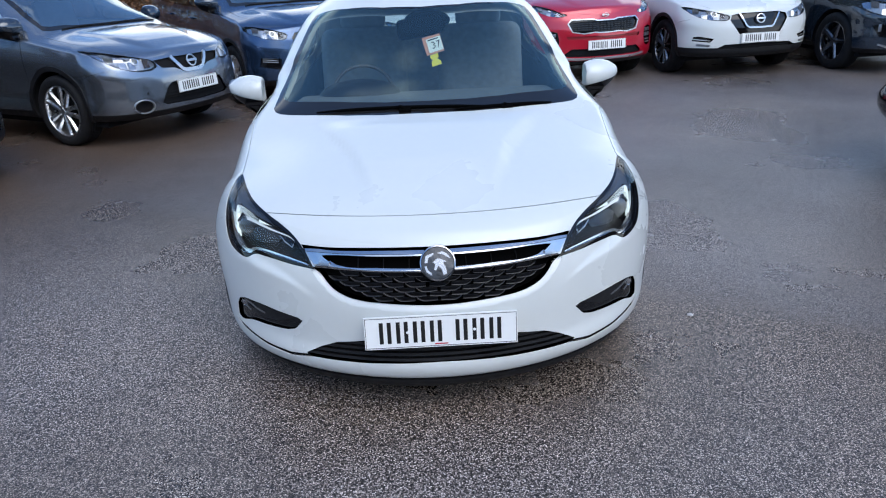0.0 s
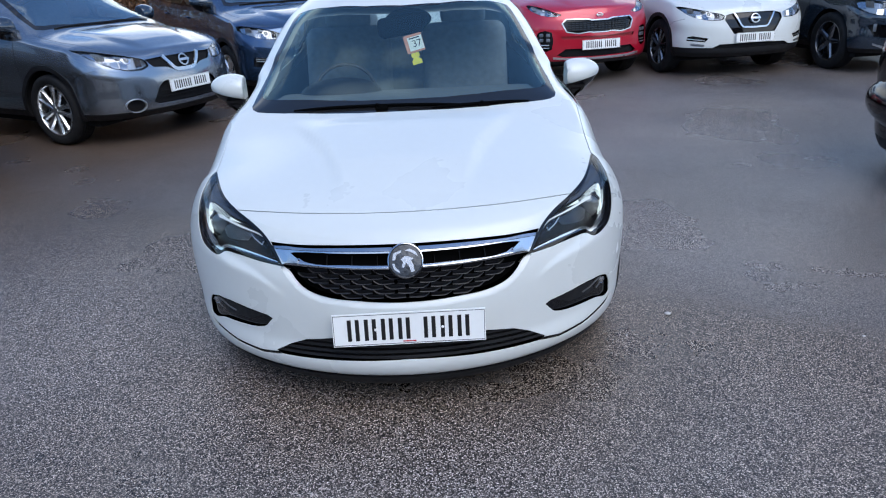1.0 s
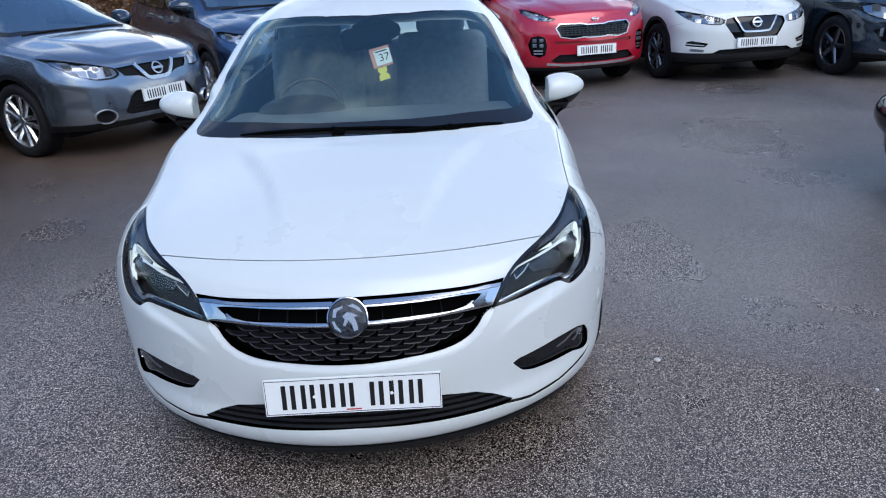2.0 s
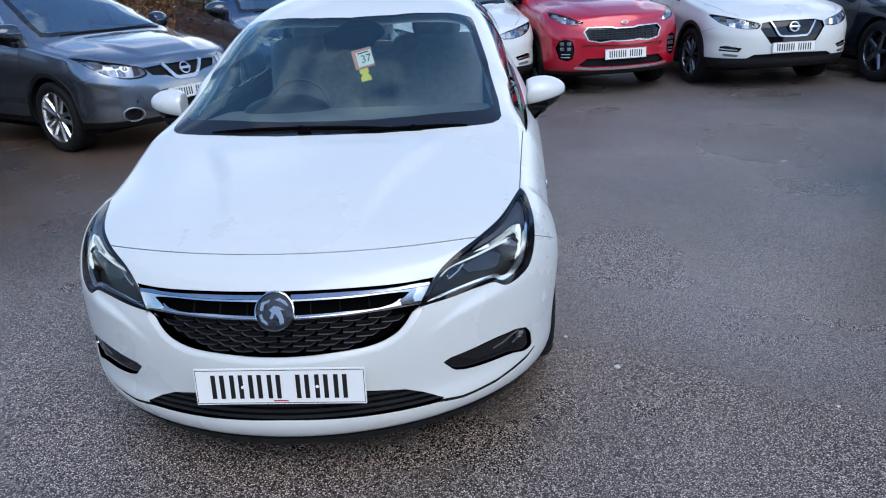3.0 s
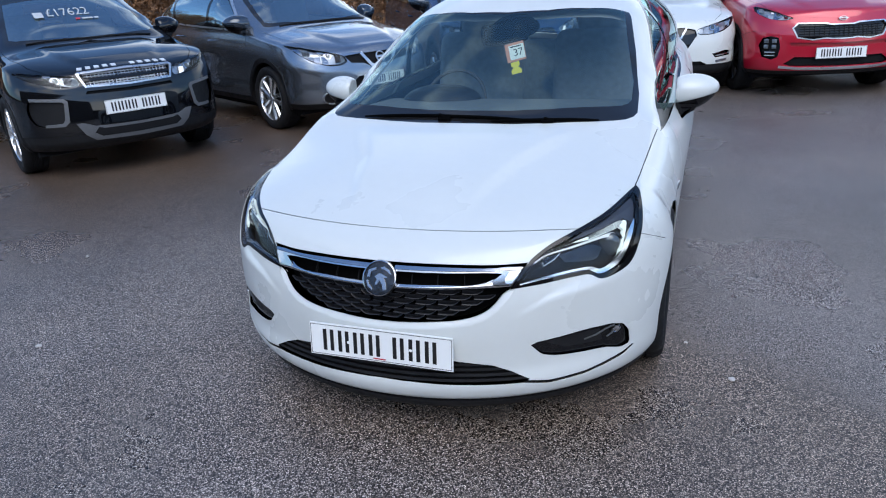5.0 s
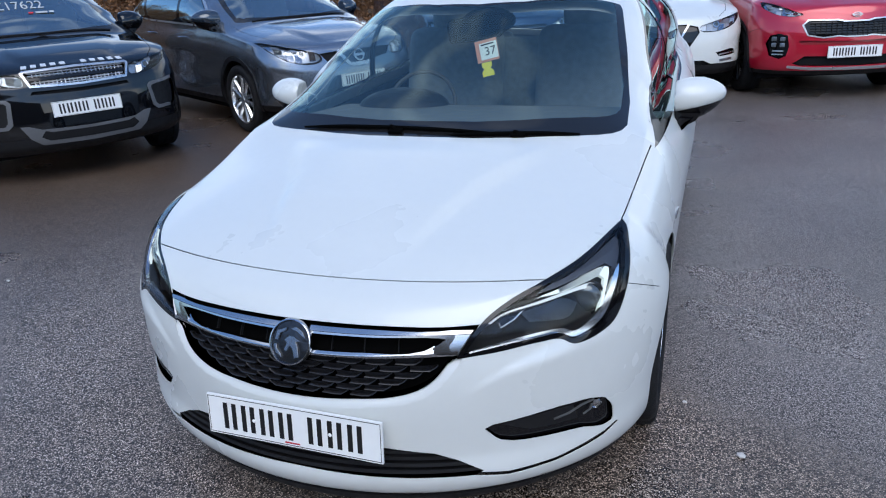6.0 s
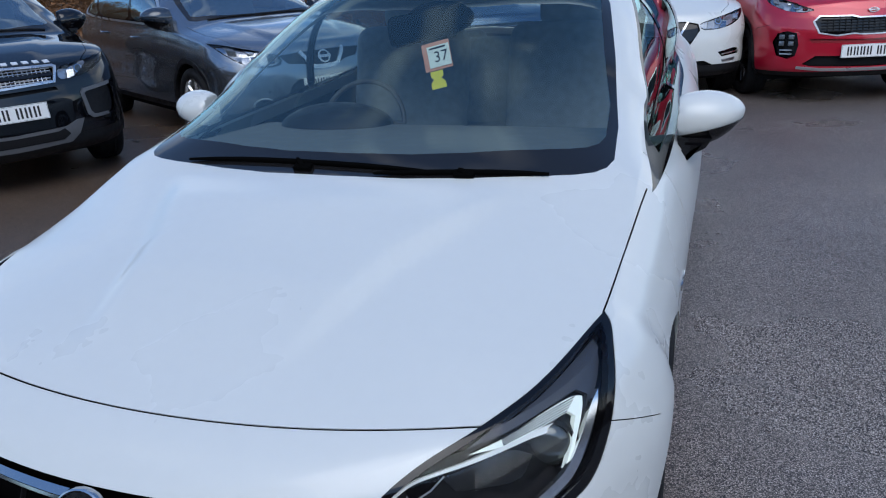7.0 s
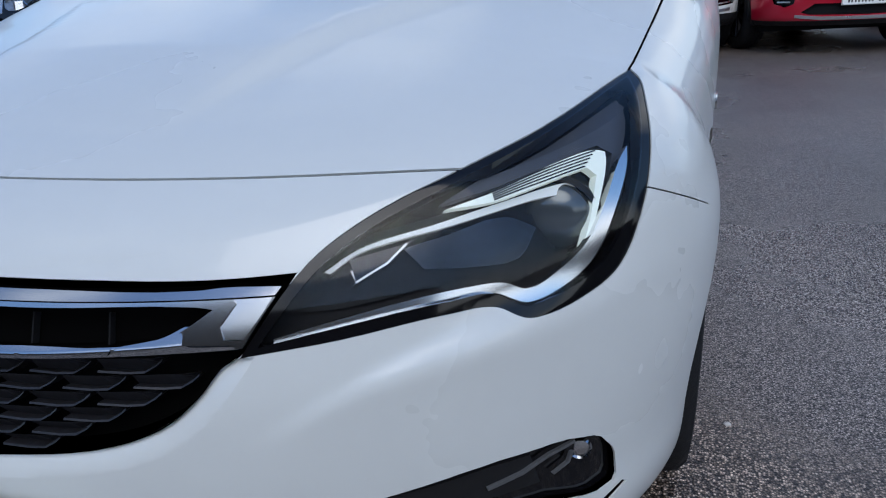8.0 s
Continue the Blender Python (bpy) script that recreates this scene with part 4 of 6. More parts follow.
        for nm, poly, mat, lift, rim in (
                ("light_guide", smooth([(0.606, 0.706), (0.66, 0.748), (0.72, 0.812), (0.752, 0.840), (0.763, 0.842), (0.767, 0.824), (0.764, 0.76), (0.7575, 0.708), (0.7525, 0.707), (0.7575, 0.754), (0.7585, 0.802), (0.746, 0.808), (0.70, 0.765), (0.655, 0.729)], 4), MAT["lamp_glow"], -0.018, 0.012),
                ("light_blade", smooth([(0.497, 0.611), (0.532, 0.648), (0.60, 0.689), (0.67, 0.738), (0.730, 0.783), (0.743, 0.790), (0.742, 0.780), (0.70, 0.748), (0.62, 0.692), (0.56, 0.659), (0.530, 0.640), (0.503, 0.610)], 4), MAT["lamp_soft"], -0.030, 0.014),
                ("chrome_strip", smooth([(0.456, 0.534), (0.54, 0.577), (0.64, 0.627), (0.672, 0.640), (0.694, 0.641), (0.726, 0.672), (0.752, 0.713), (0.768, 0.772), (0.777, 0.83), (0.784, 0.86), (0.787, 0.83), (0.779, 0.765), (0.763, 0.704), (0.738, 0.664), (0.697, 0.628), (0.664, 0.627), (0.62, 0.609), (0.54, 0.567), (0.456, 0.529)], 4), MAT["lamp_trim"], -0.012, 0.010),
                ("bezel", smooth([(0.60, 0.715), (0.69, 0.835), (0.757, 0.97), (0.776, 0.945), (0.787, 0.87), (0.778, 0.80), (0.776, 0.85), (0.755, 0.856), (0.66, 0.757)], 3), MAT["lamp_bezel"], -0.026, 0.01),
                ("inner_mask", smooth([(0.47, 0.56), (0.505, 0.625), (0.62, 0.677), (0.70, 0.728), (0.742, 0.77), (0.742, 0.70), (0.735, 0.685), (0.69, 0.642), (0.655, 0.642), (0.62, 0.622), (0.52, 0.574)], 3), MAT["lamp_mask"], -0.054, 0.0),
                ("pocket", smooth([(0.520, 0.630), (0.576, 0.660), (0.566, 0.638), (0.531, 0.607)], 3), MAT["gloss"], -0.036, 0.012),
                ("pocket_trim", band([(0.577, 0.661), (0.560, 0.634), (0.530, 0.606), (0.524, 0.618)], 0.0022), MAT["satin"], -0.034, 0.004),
                ("reflector", smooth([(0.575, 0.655), (0.62, 0.682), (0.68, 0.722), (0.715, 0.72), (0.70, 0.675), (0.655, 0.652), (0.60, 0.636)], 3), MAT["lamp_smoke"], -0.048, 0.0)):
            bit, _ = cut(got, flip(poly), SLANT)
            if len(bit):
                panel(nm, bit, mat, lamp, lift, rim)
        low, high = [(0.655, 0.729), (0.70, 0.765), (0.742, 0.803)], [(0.650, 0.742), (0.72, 0.812), (0.752, 0.843)]
        for k in (0.14, 0.32, 0.50, 0.68, 0.86):
            way = [(a + (c - a) * k, b + (d - b) * k) for (a, b), (c, d) in zip(low, high)]
            bit, _ = cut(got, flip(band(way, 0.0018)), SLANT)
            if len(bit):
                panel("light_groove", bit, MAT["lamp_smoke"], lamp, -0.0165, 0.0)
        s = 1 if got[:, :, 0].mean() > 0 else -1
        for x, y, z, r in ((0.700, 0.388, 0.650, 0.048), (0.588, 0.297, 0.618, 0.036)):
            mm = pose(s * x, y, z, 90, 0, s * 10)
            part("projector_shroud", lathe(bmesh.new(), [(r + 0.004, -0.05), (r + 0.006, 0.0), (r, 0.004), (r - 0.004, -0.008)], 32, mm @ Matrix.Rotation(radians(-90), 4, "Y")), MAT["lamp_mask"], lamp)
            part("projector", ball(bmesh.new(), (2 * r - 0.006, 2 * r - 0.006, r), mm), MAT["projector"], lamp, "glassy projector lens")
    # lower intake, fog recesses and the dark lines between them
    hole = whole([(0, 0.338), (0.25, 0.335), (0.37, 0.317), (0.43, 0.292), (0.492, 0.258), (0.47, 0.246), (0.26, 0.249), (0, 0.256)])
    got, rest = cut(rest, hole, FRONT, fore)
    intake = panel("lower_intake", got, MAT["lining"], root, -0.045, -0.040, "black slatted lower air intake", (hole, FRONT))
    for z in (0.258, 0.276, 0.294, 0.312):
        slat, _ = cut(got, whole([(0, z + 0.011), (0.5, z + 0.009), (0.5, z), (0, z + 0.001)]), FRONT)
        if len(slat):
            panel("slat", slat, MAT["plastic"], intake, -0.006, 0.020)
    for s, flip in ((1, lambda p: p), (-1, mirrored)):
        hole = flip([tuple(q) for q in rounded([(0.486, 0.388), (0.655, 0.408), (0.73, 0.403), (0.768, 0.385), (0.786, 0.348), (0.790, 0.296), (0.766, 0.292), (0.714, 0.316), (0.565, 0.328), (0.525, 0.341)], 1, 0.15)])
        got, rest = cut(rest, hole, FRONT, fore)
        fog = panel("fog_recess", got, MAT["gloss"], root, -0.013, -0.009, "black fog lamp recess", (hole, FRONT))
        trim, _ = cut(got, flip([(0.53, 0.385), (0.66, 0.395), (0.70, 0.392), (0.71, 0.345), (0.60, 0.352)]), FRONT)
        panel("fog_blank", trim, MAT["plastic"], fog, -0.008, 0.006)
        for way, w in (([(0.655, 0.366), (0.690, 0.372), (0.718, 0.384), (0.745, 0.388)], 0.0045), ([(0.722, 0.352), (0.738, 0.360), (0.742, 0.374)], 0.0035)):
            glint, _ = cut(got, flip([tuple(q) for q in band(way, w)]), FRONT)
            if len(glint):
                panel("fog_lamp_trim", glint, MAT["skid"], fog, -0.004, 0.004)
        p, n = meet(got, FRONT, s * 0.748, 0.368, 1, -1)
        n = (n + Vector((-s * 0.5, -0.6, 0))).normalized()
        mm = facing(p - n * 0.014, n) @ Matrix.Rotation(radians(-90), 4, "Y")
        part("fog_lamp", lathe(bmesh.new(), [(0.0, 0.004), (0.009, 0.003), (0.012, 0.002), (0.014, 0.005), (0.016, 0.0)], 28, mm), MAT["chrome"], fog, "small round fog lamp")
        line, rest = cut(rest, flip([(0.470, 0.257), (0.552, 0.245), (0.66, 0.252), (0.77, 0.275), (0.797, 0.287), (0.803, 0.280), (0.77, 0.261), (0.66, 0.239), (0.552, 0.231), (0.47, 0.246)]), FRONT, fore)
        panel("bumper_line", line, MAT["plastic"], root, -0.010, 0.0)
    panel("body", rest, MAT["white"], root, 0.0, 0.003, "glossy white painted bodywork")
    chin, _ = cut(tris, [(-0.5, 0.15), (0.62, 0.15), (0.62, 0.215), (-0.5, 0.215)], SIDE)
    chin = chin.copy()
    chin[..., :3] = chin[..., :3] * [0.975, 1, 1] + [0, 0.022, -0.045]
    panel("chin_spoiler", chin, MAT["plastic"], root, 0.0, 0.03, "black plastic chin spoiler")
    number_plate(root, pose(0, -0.016, 0.383, 84, 0, 0))
    part("maker_strip", box(bmesh.new(), (0.045, 0.004, 0.001), pose(0, -0.016, 0.383, 84, 0, 0) @ pose(0.0, -0.047, 0.0076)), MAT["red_ink"], root, smooth=False)
    for x in (-0.115, 0.115):
        part("plate_screw", ball(bmesh.new(), (0.011, 0.011, 0.005), pose(x, -0.0245, 0.383, 84, 0, 0), 12, 8), MAT["plate"], root)
    # wheels, mirrors, wipers
    for y in (0.875, 3.537):
        for s in (1, -1):
            wheel_parts(root, s * 0.788, y, 0.318, 0.218, 0.215, 5, True, MAT["alloy"])
    for s in (1, -1):
        door_mirror(root, s * 1.035, 1.66, 0.957, MAT["white"])
        p, n = meet(tris, SIDE, 1.10, 0.665, 0, s)
        part("wing_badge", box(bmesh.new(), (0.10, 0.016, 0.006), facing(p, n) @ pose(0, 0, 0.002), 0.002), MAT["chrome"], root)
    for a, b, hub in (((-0.50, 1.058), (0.25, 1.030), (-0.10, 1.012)), ((0.12, 1.006), (0.57, 1.064), (0.36, 1.020))):
        pts = []
        for k in range(9):
            t = k / 8
            x, y = a[0] + (b[0] - a[0]) * t, a[1] + (b[1] - a[1]) * t
            p, n = meet(tris, PLAN, x, y, 2, 1)
            pts.append(p + n * 0.007)
        wiper = part("wiper_blade", tube(bmesh.new(), pts, [0.004, 0.006, 0.007, 0.007, 0.007, 0.007, 0.007, 0.006, 0.004], 8), MAT["dull"], root, "black wiper blade")
        mid = pts[4]
        h, n = meet(tris, PLAN, hub[0], hub[1] + 0.012, 2, 1)
        part("wiper_arm", tube(bmesh.new(), [h + n * 0.006, (h + mid) / 2 + n * 0.010, mid + n * 0.006], [0.009, 0.008, 0.007], 8), MAT["dull"], wiper)
        part("wiper_pivot", box(bmesh.new(), (0.054, 0.028, 0.016), facing(h + n * 0.004, n), 0.005), MAT["dull"], wiper)
    # cabin
    bm = box(bmesh.new(), (1.36, 0.62, 0.14), pose(0, 1.44, 0.86, -4, 0, 0), 0.05, 3)
    dash = part("dashboard", bm, MAT["trim"], root, "dark grey dashboard")
    part("instrument_hood", ball(bmesh.new(), (0.44, 0.32, 0.17), pose(-0.35, 1.70, 0.902)), MAT["plastic"], dash)
    ring = lathe(bmesh.new(), [(0.176 + 0.010 * math.cos(a), 0.010 * math.sin(a)) for a in np.linspace(0, 2 * math.pi, 13)], 44, pose(-0.35, 1.92, 0.86, 0, 0, 90) @ Matrix.Rotation(radians(25), 4, "Y"))
    wheel = part("steering_wheel", ring, MAT["steer"], root, "dark grey steering wheel")
    bm = bmesh.new()
    for a in (0, 180, 270):
        tube(bm, [pose(-0.35, 1.92, 0.86, 0, 0, 90) @ Matrix.Rotation(radians(25), 4, "Y") @ Vector((0, q * math.cos(radians(a)), q * math.sin(radians(a)))) for q in (0.03, 0.18)], 0.018, 8)
    ball(bm, (0.13, 0.06, 0.13), pose(-0.35, 1.91, 0.86, -25))
    part("spokes", bm, MAT["steer"], wheel)
    for x in (-0.37, 0.37):
        seat = part("front_seat", box(bmesh.new(), (0.50, 0.50, 0.22), pose(x, 2.18, 0.50, 6), 0.08, 3), MAT["cloth"], root, "charcoal cloth front seat")
        part("backrest", box(bmesh.new(), (0.54, 0.20, 0.66), pose(x, 2.50, 0.86, -16), 0.095, 5), MAT["cloth"], seat)
        part("headrest", box(bmesh.new(), (0.29, 0.12, 0.20), pose(x, 2.62, 1.262, -10), 0.058, 5), MAT["cloth"], seat)
    bench = part("rear_bench", box(bmesh.new(), (1.25, 0.5, 0.25), pose(0, 3.0, 0.48), 0.08, 3), MAT["cloth"], root, "charcoal rear bench")
    part("backrest", box(bmesh.new(), (1.25, 0.16, 0.58), pose(0, 3.36, 0.76, -18), 0.06, 3), MAT["cloth"], bench)
    for x in (-0.4, 0.4):
        part("headrest", box(bmesh.new(), (0.26, 0.09, 0.12), pose(x, 3.44, 1.02, -10), 0.044, 4), MAT["cloth"], bench)
    p, n = meet(tris, PLAN, 0.02, 1.80, 2, 1)
    pod = part("camera_pod", ball(bmesh.new(), (0.25, 0.15, 0.110), pose(0.03, 1.835, 1.262, 22)), MAT["dull"], root, "black sensor pod behind the screen")
    part("rear_view_mirror", box(bmesh.new(), (0.245, 0.05, 0.105), pose(-0.012, 1.765, 1.236, -8, -7, 4), 0.035, 4), MAT["dull"], pod)
    tag_at = pose(0.055, 1.715, 1.148, 72, -8, 6) @ Matrix.Rotation(radians(5), 4, "Z")
    tag = part("hanging_tag", box(bmesh.new(), (0.098, 0.094, 0.003), tag_at), MAT["orange"], root, "orange and white price tag hanging from the mirror", smooth=False)
    part("tag_card", box(bmesh.new(), (0.078, 0.072, 0.002), tag_at @ pose(0.008, -0.002, 0.003)), MAT["card"], tag, smooth=False)
    digits = bpy.data.curves.new("tag_number", "FONT")
    digits.body, digits.size, digits.align_x, digits.align_y = "37", 0.052, "CENTER", "CENTER"
    num = new("tag_number", digits)
    num.data.materials.append(MAT["ink"])
    num.parent, num.matrix_basis = tag, tag_at @ pose(0.014, -0.006, 0.0045)
    part("tag_line", box(bmesh.new(), (0.058, 0.006, 0.001), tag_at @ pose(0.006, 0.026, 0.0045)), MAT["ink"], tag, smooth=False)
    part("tag_stem", slab(bmesh.new(), [(-0.022, 0.0), (0.022, 0.0), (0.022, -0.02), (0.012, -0.026), (0.026, -0.040), (0.026, -0.060), (-0.026, -0.060), (-0.026, -0.040), (-0.012, -0.026), (-0.022, -0.02)], tag_at @ pose(-0.012, -0.050, 0.001), 0.002), MAT["yellow"], tag, "yellow card tab", smooth=False)
    return root


MAT.update(
    blade=material("satin_black_blade", (0.020, 0.020, 0.023), 0.34, grain=0.15, scale=200),
    lamp_dark=material("lamp_housing", (0.008, 0.008, 0.009), 0.85),
    lamp_mask=material("lamp_inner_mask", (0.008, 0.0085, 0.0095), 0.5, 0.0, grain=0.5, scale=40),
    lamp_bezel=material("satin_grey_lamp_bezel", (0.060, 0.066, 0.078), 0.42, 0.3, grain=0.15, scale=60),
    lamp_smoke=material("smoked_lamp_reflector", (0.055, 0.058, 0.062), 0.25, 0.8, grain=0.6, scale=14),
    badge_dark=material("badge_field", (0.055, 0.058, 0.063), 0.22, 0.8, grain=0.6, scale=50, bump=0.7),
    dull=material("dull_black_plastic", (0.003, 0.003, 0.003), 1.0),
    badge_silver=material("badge_silver", (0.33, 0.34, 0.36), 0.24, 1.0),
    lamp_bowl=material("pale_lamp_reflector", (0.42, 0.44, 0.46), 0.32, 0.7, grain=0.35, scale=60),
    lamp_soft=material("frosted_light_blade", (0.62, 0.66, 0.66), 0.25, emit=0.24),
    lamp_trim=material("lamp_chrome_trim", (0.72, 0.73, 0.75), 0.16, 1.0),
    projector=material("projector_glass", (0.09, 0.10, 0.10), 0.18, 0.5, coat=0.6),
    steer=material("steering_wheel_leather", (0.055, 0.058, 0.06), 0.5, grain=0.1, scale=200),
)
for key, gleam in (("dull", 0.0), ("jet", 0.22), ("lining", 0.12), ("plastic", 0.28), ("rubber", 0.2), ("blade", 0.35), ("gloss", 0.4), ("lamp_mask", 0.2)):
    MAT[key].node_tree.nodes["Principled BSDF"].inputs["Specular IOR Level"].default_value = gleam


# ---- the other parked cars ----
def tall_shape(width, length, nose_z, bonnet_z, cowl_z, roof_z, sill=0.26, square=2.5, nose=0.55, lean=0.06):
    belt = cowl_z - 0.02
    return dict(
        width=width, length=length, sill=sill, nose=nose, tail=0.4, square=square, fine=0.8, ridge=0.013,
        rows=[(0, 0.945, 0.06), (0.10, 0.98, 0.0), (0.3, 0.992, -0.01), (0.5, 0.986, -0.004), (0.70, 1.0, lean * 0.2), (0.76, 0.995, lean * 0.34), (0.85, 0.982, lean * 0.5), (1, 0.95, lean)],
        crest=[(lean, nose_z), (lean + 0.05, bonnet_z - 0.03), (lean + 0.14, bonnet_z), (0.6, bonnet_z + (cowl_z - bonnet_z) * 0.62), (1.02, cowl_z), (1.3, cowl_z + 0.15), (1.9, roof_z - 0.11), (2.2, roof_z - 0.02), (2.7, roof_z),
               (3.4, roof_z - 0.04), (length - 0.55, roof_z - 0.16), (length - 0.15, cowl_z + 0.06), (length - 0.04, cowl_z - 0.08)],
        shoulder=[(lean, nose_z), (0.3, nose_z + 0.05), (0.6, nose_z + 0.115), (1.0, belt - 0.065), (1.4, belt - 0.015), (2.5, belt), (length - 0.6, belt + 0.05), (length - 0.04, belt - 0.06)],
        power=[(0, 2.9), (0.9, 3.0), (1.3, 2.5), (1.7, 2.4), (2.3, 2.7), (length - 0.6, 2.7), (length, 2.2)])


def parked_car(m, name, label, paint, shape, wheel, feats, lamps, plate, lower=0.36, arch_trim=0.045, windows=True, group="cars parked round the yard", bright=False, glint=1.0, caps=None):
    root = thing(name, m, label, "car", group)
    tris = car_skin(**shape)
    W, L = shape["width"], shape["length"]
    cowl = curve(shape["crest"])(1.02)
    roof = max(z for _, z in shape["crest"])
    screen = [(0, 1.06), (W * 0.4, 1.08), (W * 0.72, 1.15), (W * 0.78, 1.20), (W * 0.72, 1.6), (W * 0.63, 1.98), (W * 0.4, 1.93), (0, 1.90)]
    edge_x = curve([(y, x) for x, y in screen[3:6]])
    pillar = lambda y, drop: (y + 0.05, float(meet(tris, PLAN, float(edge_x(y)), y, 2, 1)[0].z) - drop)
    glass = [rounded([(1.42, cowl + 0.008), (2.30, cowl + 0.03), (2.30, roof - 0.125), pillar(1.95, 0.045), pillar(1.8, 0.065), pillar(1.55, 0.085)], 1, 0.12),
             rounded([(2.36, cowl + 0.03), (3.25, cowl + 0.06), (3.40, roof - 0.18), (2.36, roof - 0.125)], 1, 0.12),
             rounded([(3.32, cowl + 0.07), (3.85, cowl + 0.12), (3.70, roof - 0.22), (3.46, roof - 0.19)], 1, 0.12)]
    house = rounded([(1.33, cowl - 0.012), (2.30, cowl + 0.012), (3.30, cowl + 0.045), (3.93, cowl + 0.10), (3.76, roof - 0.195), (3.40, roof - 0.155), (2.36, roof - 0.105), pillar(1.95, 0.025), pillar(1.8, 0.045), pillar(1.55, 0.065), pillar(1.4, 0.075)], 1, 0.2)
    wr = wheel["r"]
    axles = (wheel.get("axle", 0.88), 3.54)
    work, made = tris, []
    for nm, poly, mat, lift, lab in feats:
        polys = [whole(poly)] if abs(poly[0][0]) < 1e-6 else [poly, mirrored(poly)]
        for q in polys:
            got, work = cut(work, q, FRONT, fore)
            if len(got):
                made.append((nm, got, mat, lift, lab, q))
    lit = []
    for poly in lamps:
        for q in (poly, mirrored(poly)):
            q = rounded(q, 1, 0.2)
            got, work = cut(work, q, FRONT, fore)
            if len(got):
                lit.append((got, q))
    wide = lambda t: np.abs(t[:, :, 0].mean(1)) > 0.7
    edge = W * 0.84
    gaps = [([(edge * 0.80, 0.22), (edge * 0.93, 0.40), (edge, 0.75), (edge, 1.12)], PLAN, 0.0045, up_facing),
            ([(-edge * 0.80, 0.22), (-edge * 0.93, 0.40), (-edge, 0.75), (-edge, 1.12)], PLAN, 0.0045, up_facing),
            ([(1.36, cowl - 0.02), (1.33, 0.8), (1.33, 0.4)], SIDE, 0.008, wide), ([(2.33, cowl), (2.33, 0.7), (2.33, 0.4)], SIDE, 0.008, wide),
            ([(3.32, cowl), (3.25, 0.8), (3.05, 0.4)], SIDE, 0.008, wide),
            ([(0.30, 0.735), (0.44, 0.70), (0.60, 0.63)], SIDE, 0.0035, lambda t: np.abs(t[:, :, 0].mean(1)) > 0.66)]
    rest = car_shell(root, work, paint, screen, glass if windows else [], [(0, L - 0.62), (W * 0.62, L - 0.66), (W * 0.66, L - 0.22), (0, L - 0.17)], axles, wr, wr + 0.045, gaps,
                     [[(1.33, 0.38), (1.33, 0.8), (1.36, cowl - 0.02), (2.33, cowl), (2.33, 0.38)], [(2.33, 0.38), (2.33, cowl), (3.32, cowl), (3.25, 0.8), (3.05, 0.38)]],
                     [(0, 0.16), (edge * 0.5, 0.165), (edge * 0.80, 0.22), (edge * 0.93, 0.40), (edge, 0.75), (edge, 1.12), (W * 0.72, 1.15), (W * 0.4, 1.08), (0, 1.06)], lower, MAT["plastic"], W, (0.05, 0.06, 0.05), arch_trim,
                     house if windows else None, glass_mat=MAT["parked_glass"])
    panel("body", rest, paint, root, 0.0, 0.004)
    if bright:
        loop = [tuple(q) for q in house]
        for side in (right, left):
            got, _ = cut(tris, band(loop + loop[:1], 0.020), SIDE, side)
            if len(got):
                panel("window_chrome", got, MAT["satin"], root, 0.006, 0.008, "bright chrome strip under the windows")
    for nm, got, mat, lift, lab, q in made:
        panel(nm, got, MAT[mat], root, lift, 0.02 if lift >= 0 else 0.005 - abs(lift), lab, None if lift >= 0 else (q, FRONT))
    for got, q in lit:
        lamp = panel("headlamp", got, MAT["lamp_mask"], root, -0.03, -0.025, "clear headlamp with a chrome reflector", (q, FRONT))
        panel("lens", got, MAT["clear"], lamp, 0.0, 0.0).visible_shadow = False
        mid = (q.min(0) + q.max(0)) / 2
        side = np.sign(mid[0])
        shine, _ = cut(got, (q - mid) * [0.93 * glint, 0.80] + mid + [-side * (0.5 * np.ptp(q[:, 0]) * (1 - glint) + 0.004), -0.002 - 0.010 * (1 - glint)], FRONT)
        if len(shine):
            bowl = panel("reflector", shine, MAT["lamp_bowl"], lamp, -0.024, 0.004)
            centre = (float(mid[0] - side * 0.10 * np.ptp(q[:, 0])), float(mid[1] - 0.004))
            eye, shine = cut(shine, circle(*centre, 0.034, 20), FRONT)
            if len(eye):
                heart, ring = cut(eye, circle(*centre, 0.024, 20), FRONT)
                if len(ring):
                    panel("lamp_ring", ring, MAT["chrome"], bowl, -0.010, 0.006)
                if len(heart):
                    panel("projector", heart, MAT["projector"], bowl, -0.012, 0.004)
            low, high = q.min(0), q.max(0)
            for k in range(7):  # chrome facets, each turned its own way
                xa, xb = low[0] + (high[0] - low[0]) * k / 7, low[0] + (high[0] - low[0]) * (k + 0.9) / 7
                for h, (za, zb) in enumerate(((low[1], mid[1] - 0.002), (mid[1] + 0.002, high[1]))):
                    facet, _ = cut(shine, [(xa, za), (xb, za), (xb + 0.012, zb), (xa + 0.012, zb)], FRONT)
                    if len(facet) and (k + 2 * h) % 4:
                        facet = facet.copy()
                        facet[..., 3] += (0.5, -0.6, 0.2, -0.3, 0.7, -0.1, 0.4)[(k + 3 * h) % 7]
                        facet[..., 5] += (-0.5, 0.5, 0.1, -0.8, 0.35, -0.3, 0.7)[(2 * k + h) % 7]
                        facet[..., 3:] /= np.linalg.norm(facet[..., 3:], axis=-1)[..., None]
                        panel("reflector_facet", facet, MAT["lamp_bowl" if glint < 1 or k % 3 == 1 else "satin" if (k + h) % 2 == 0 else "chrome"], bowl, -0.016, 0.0)
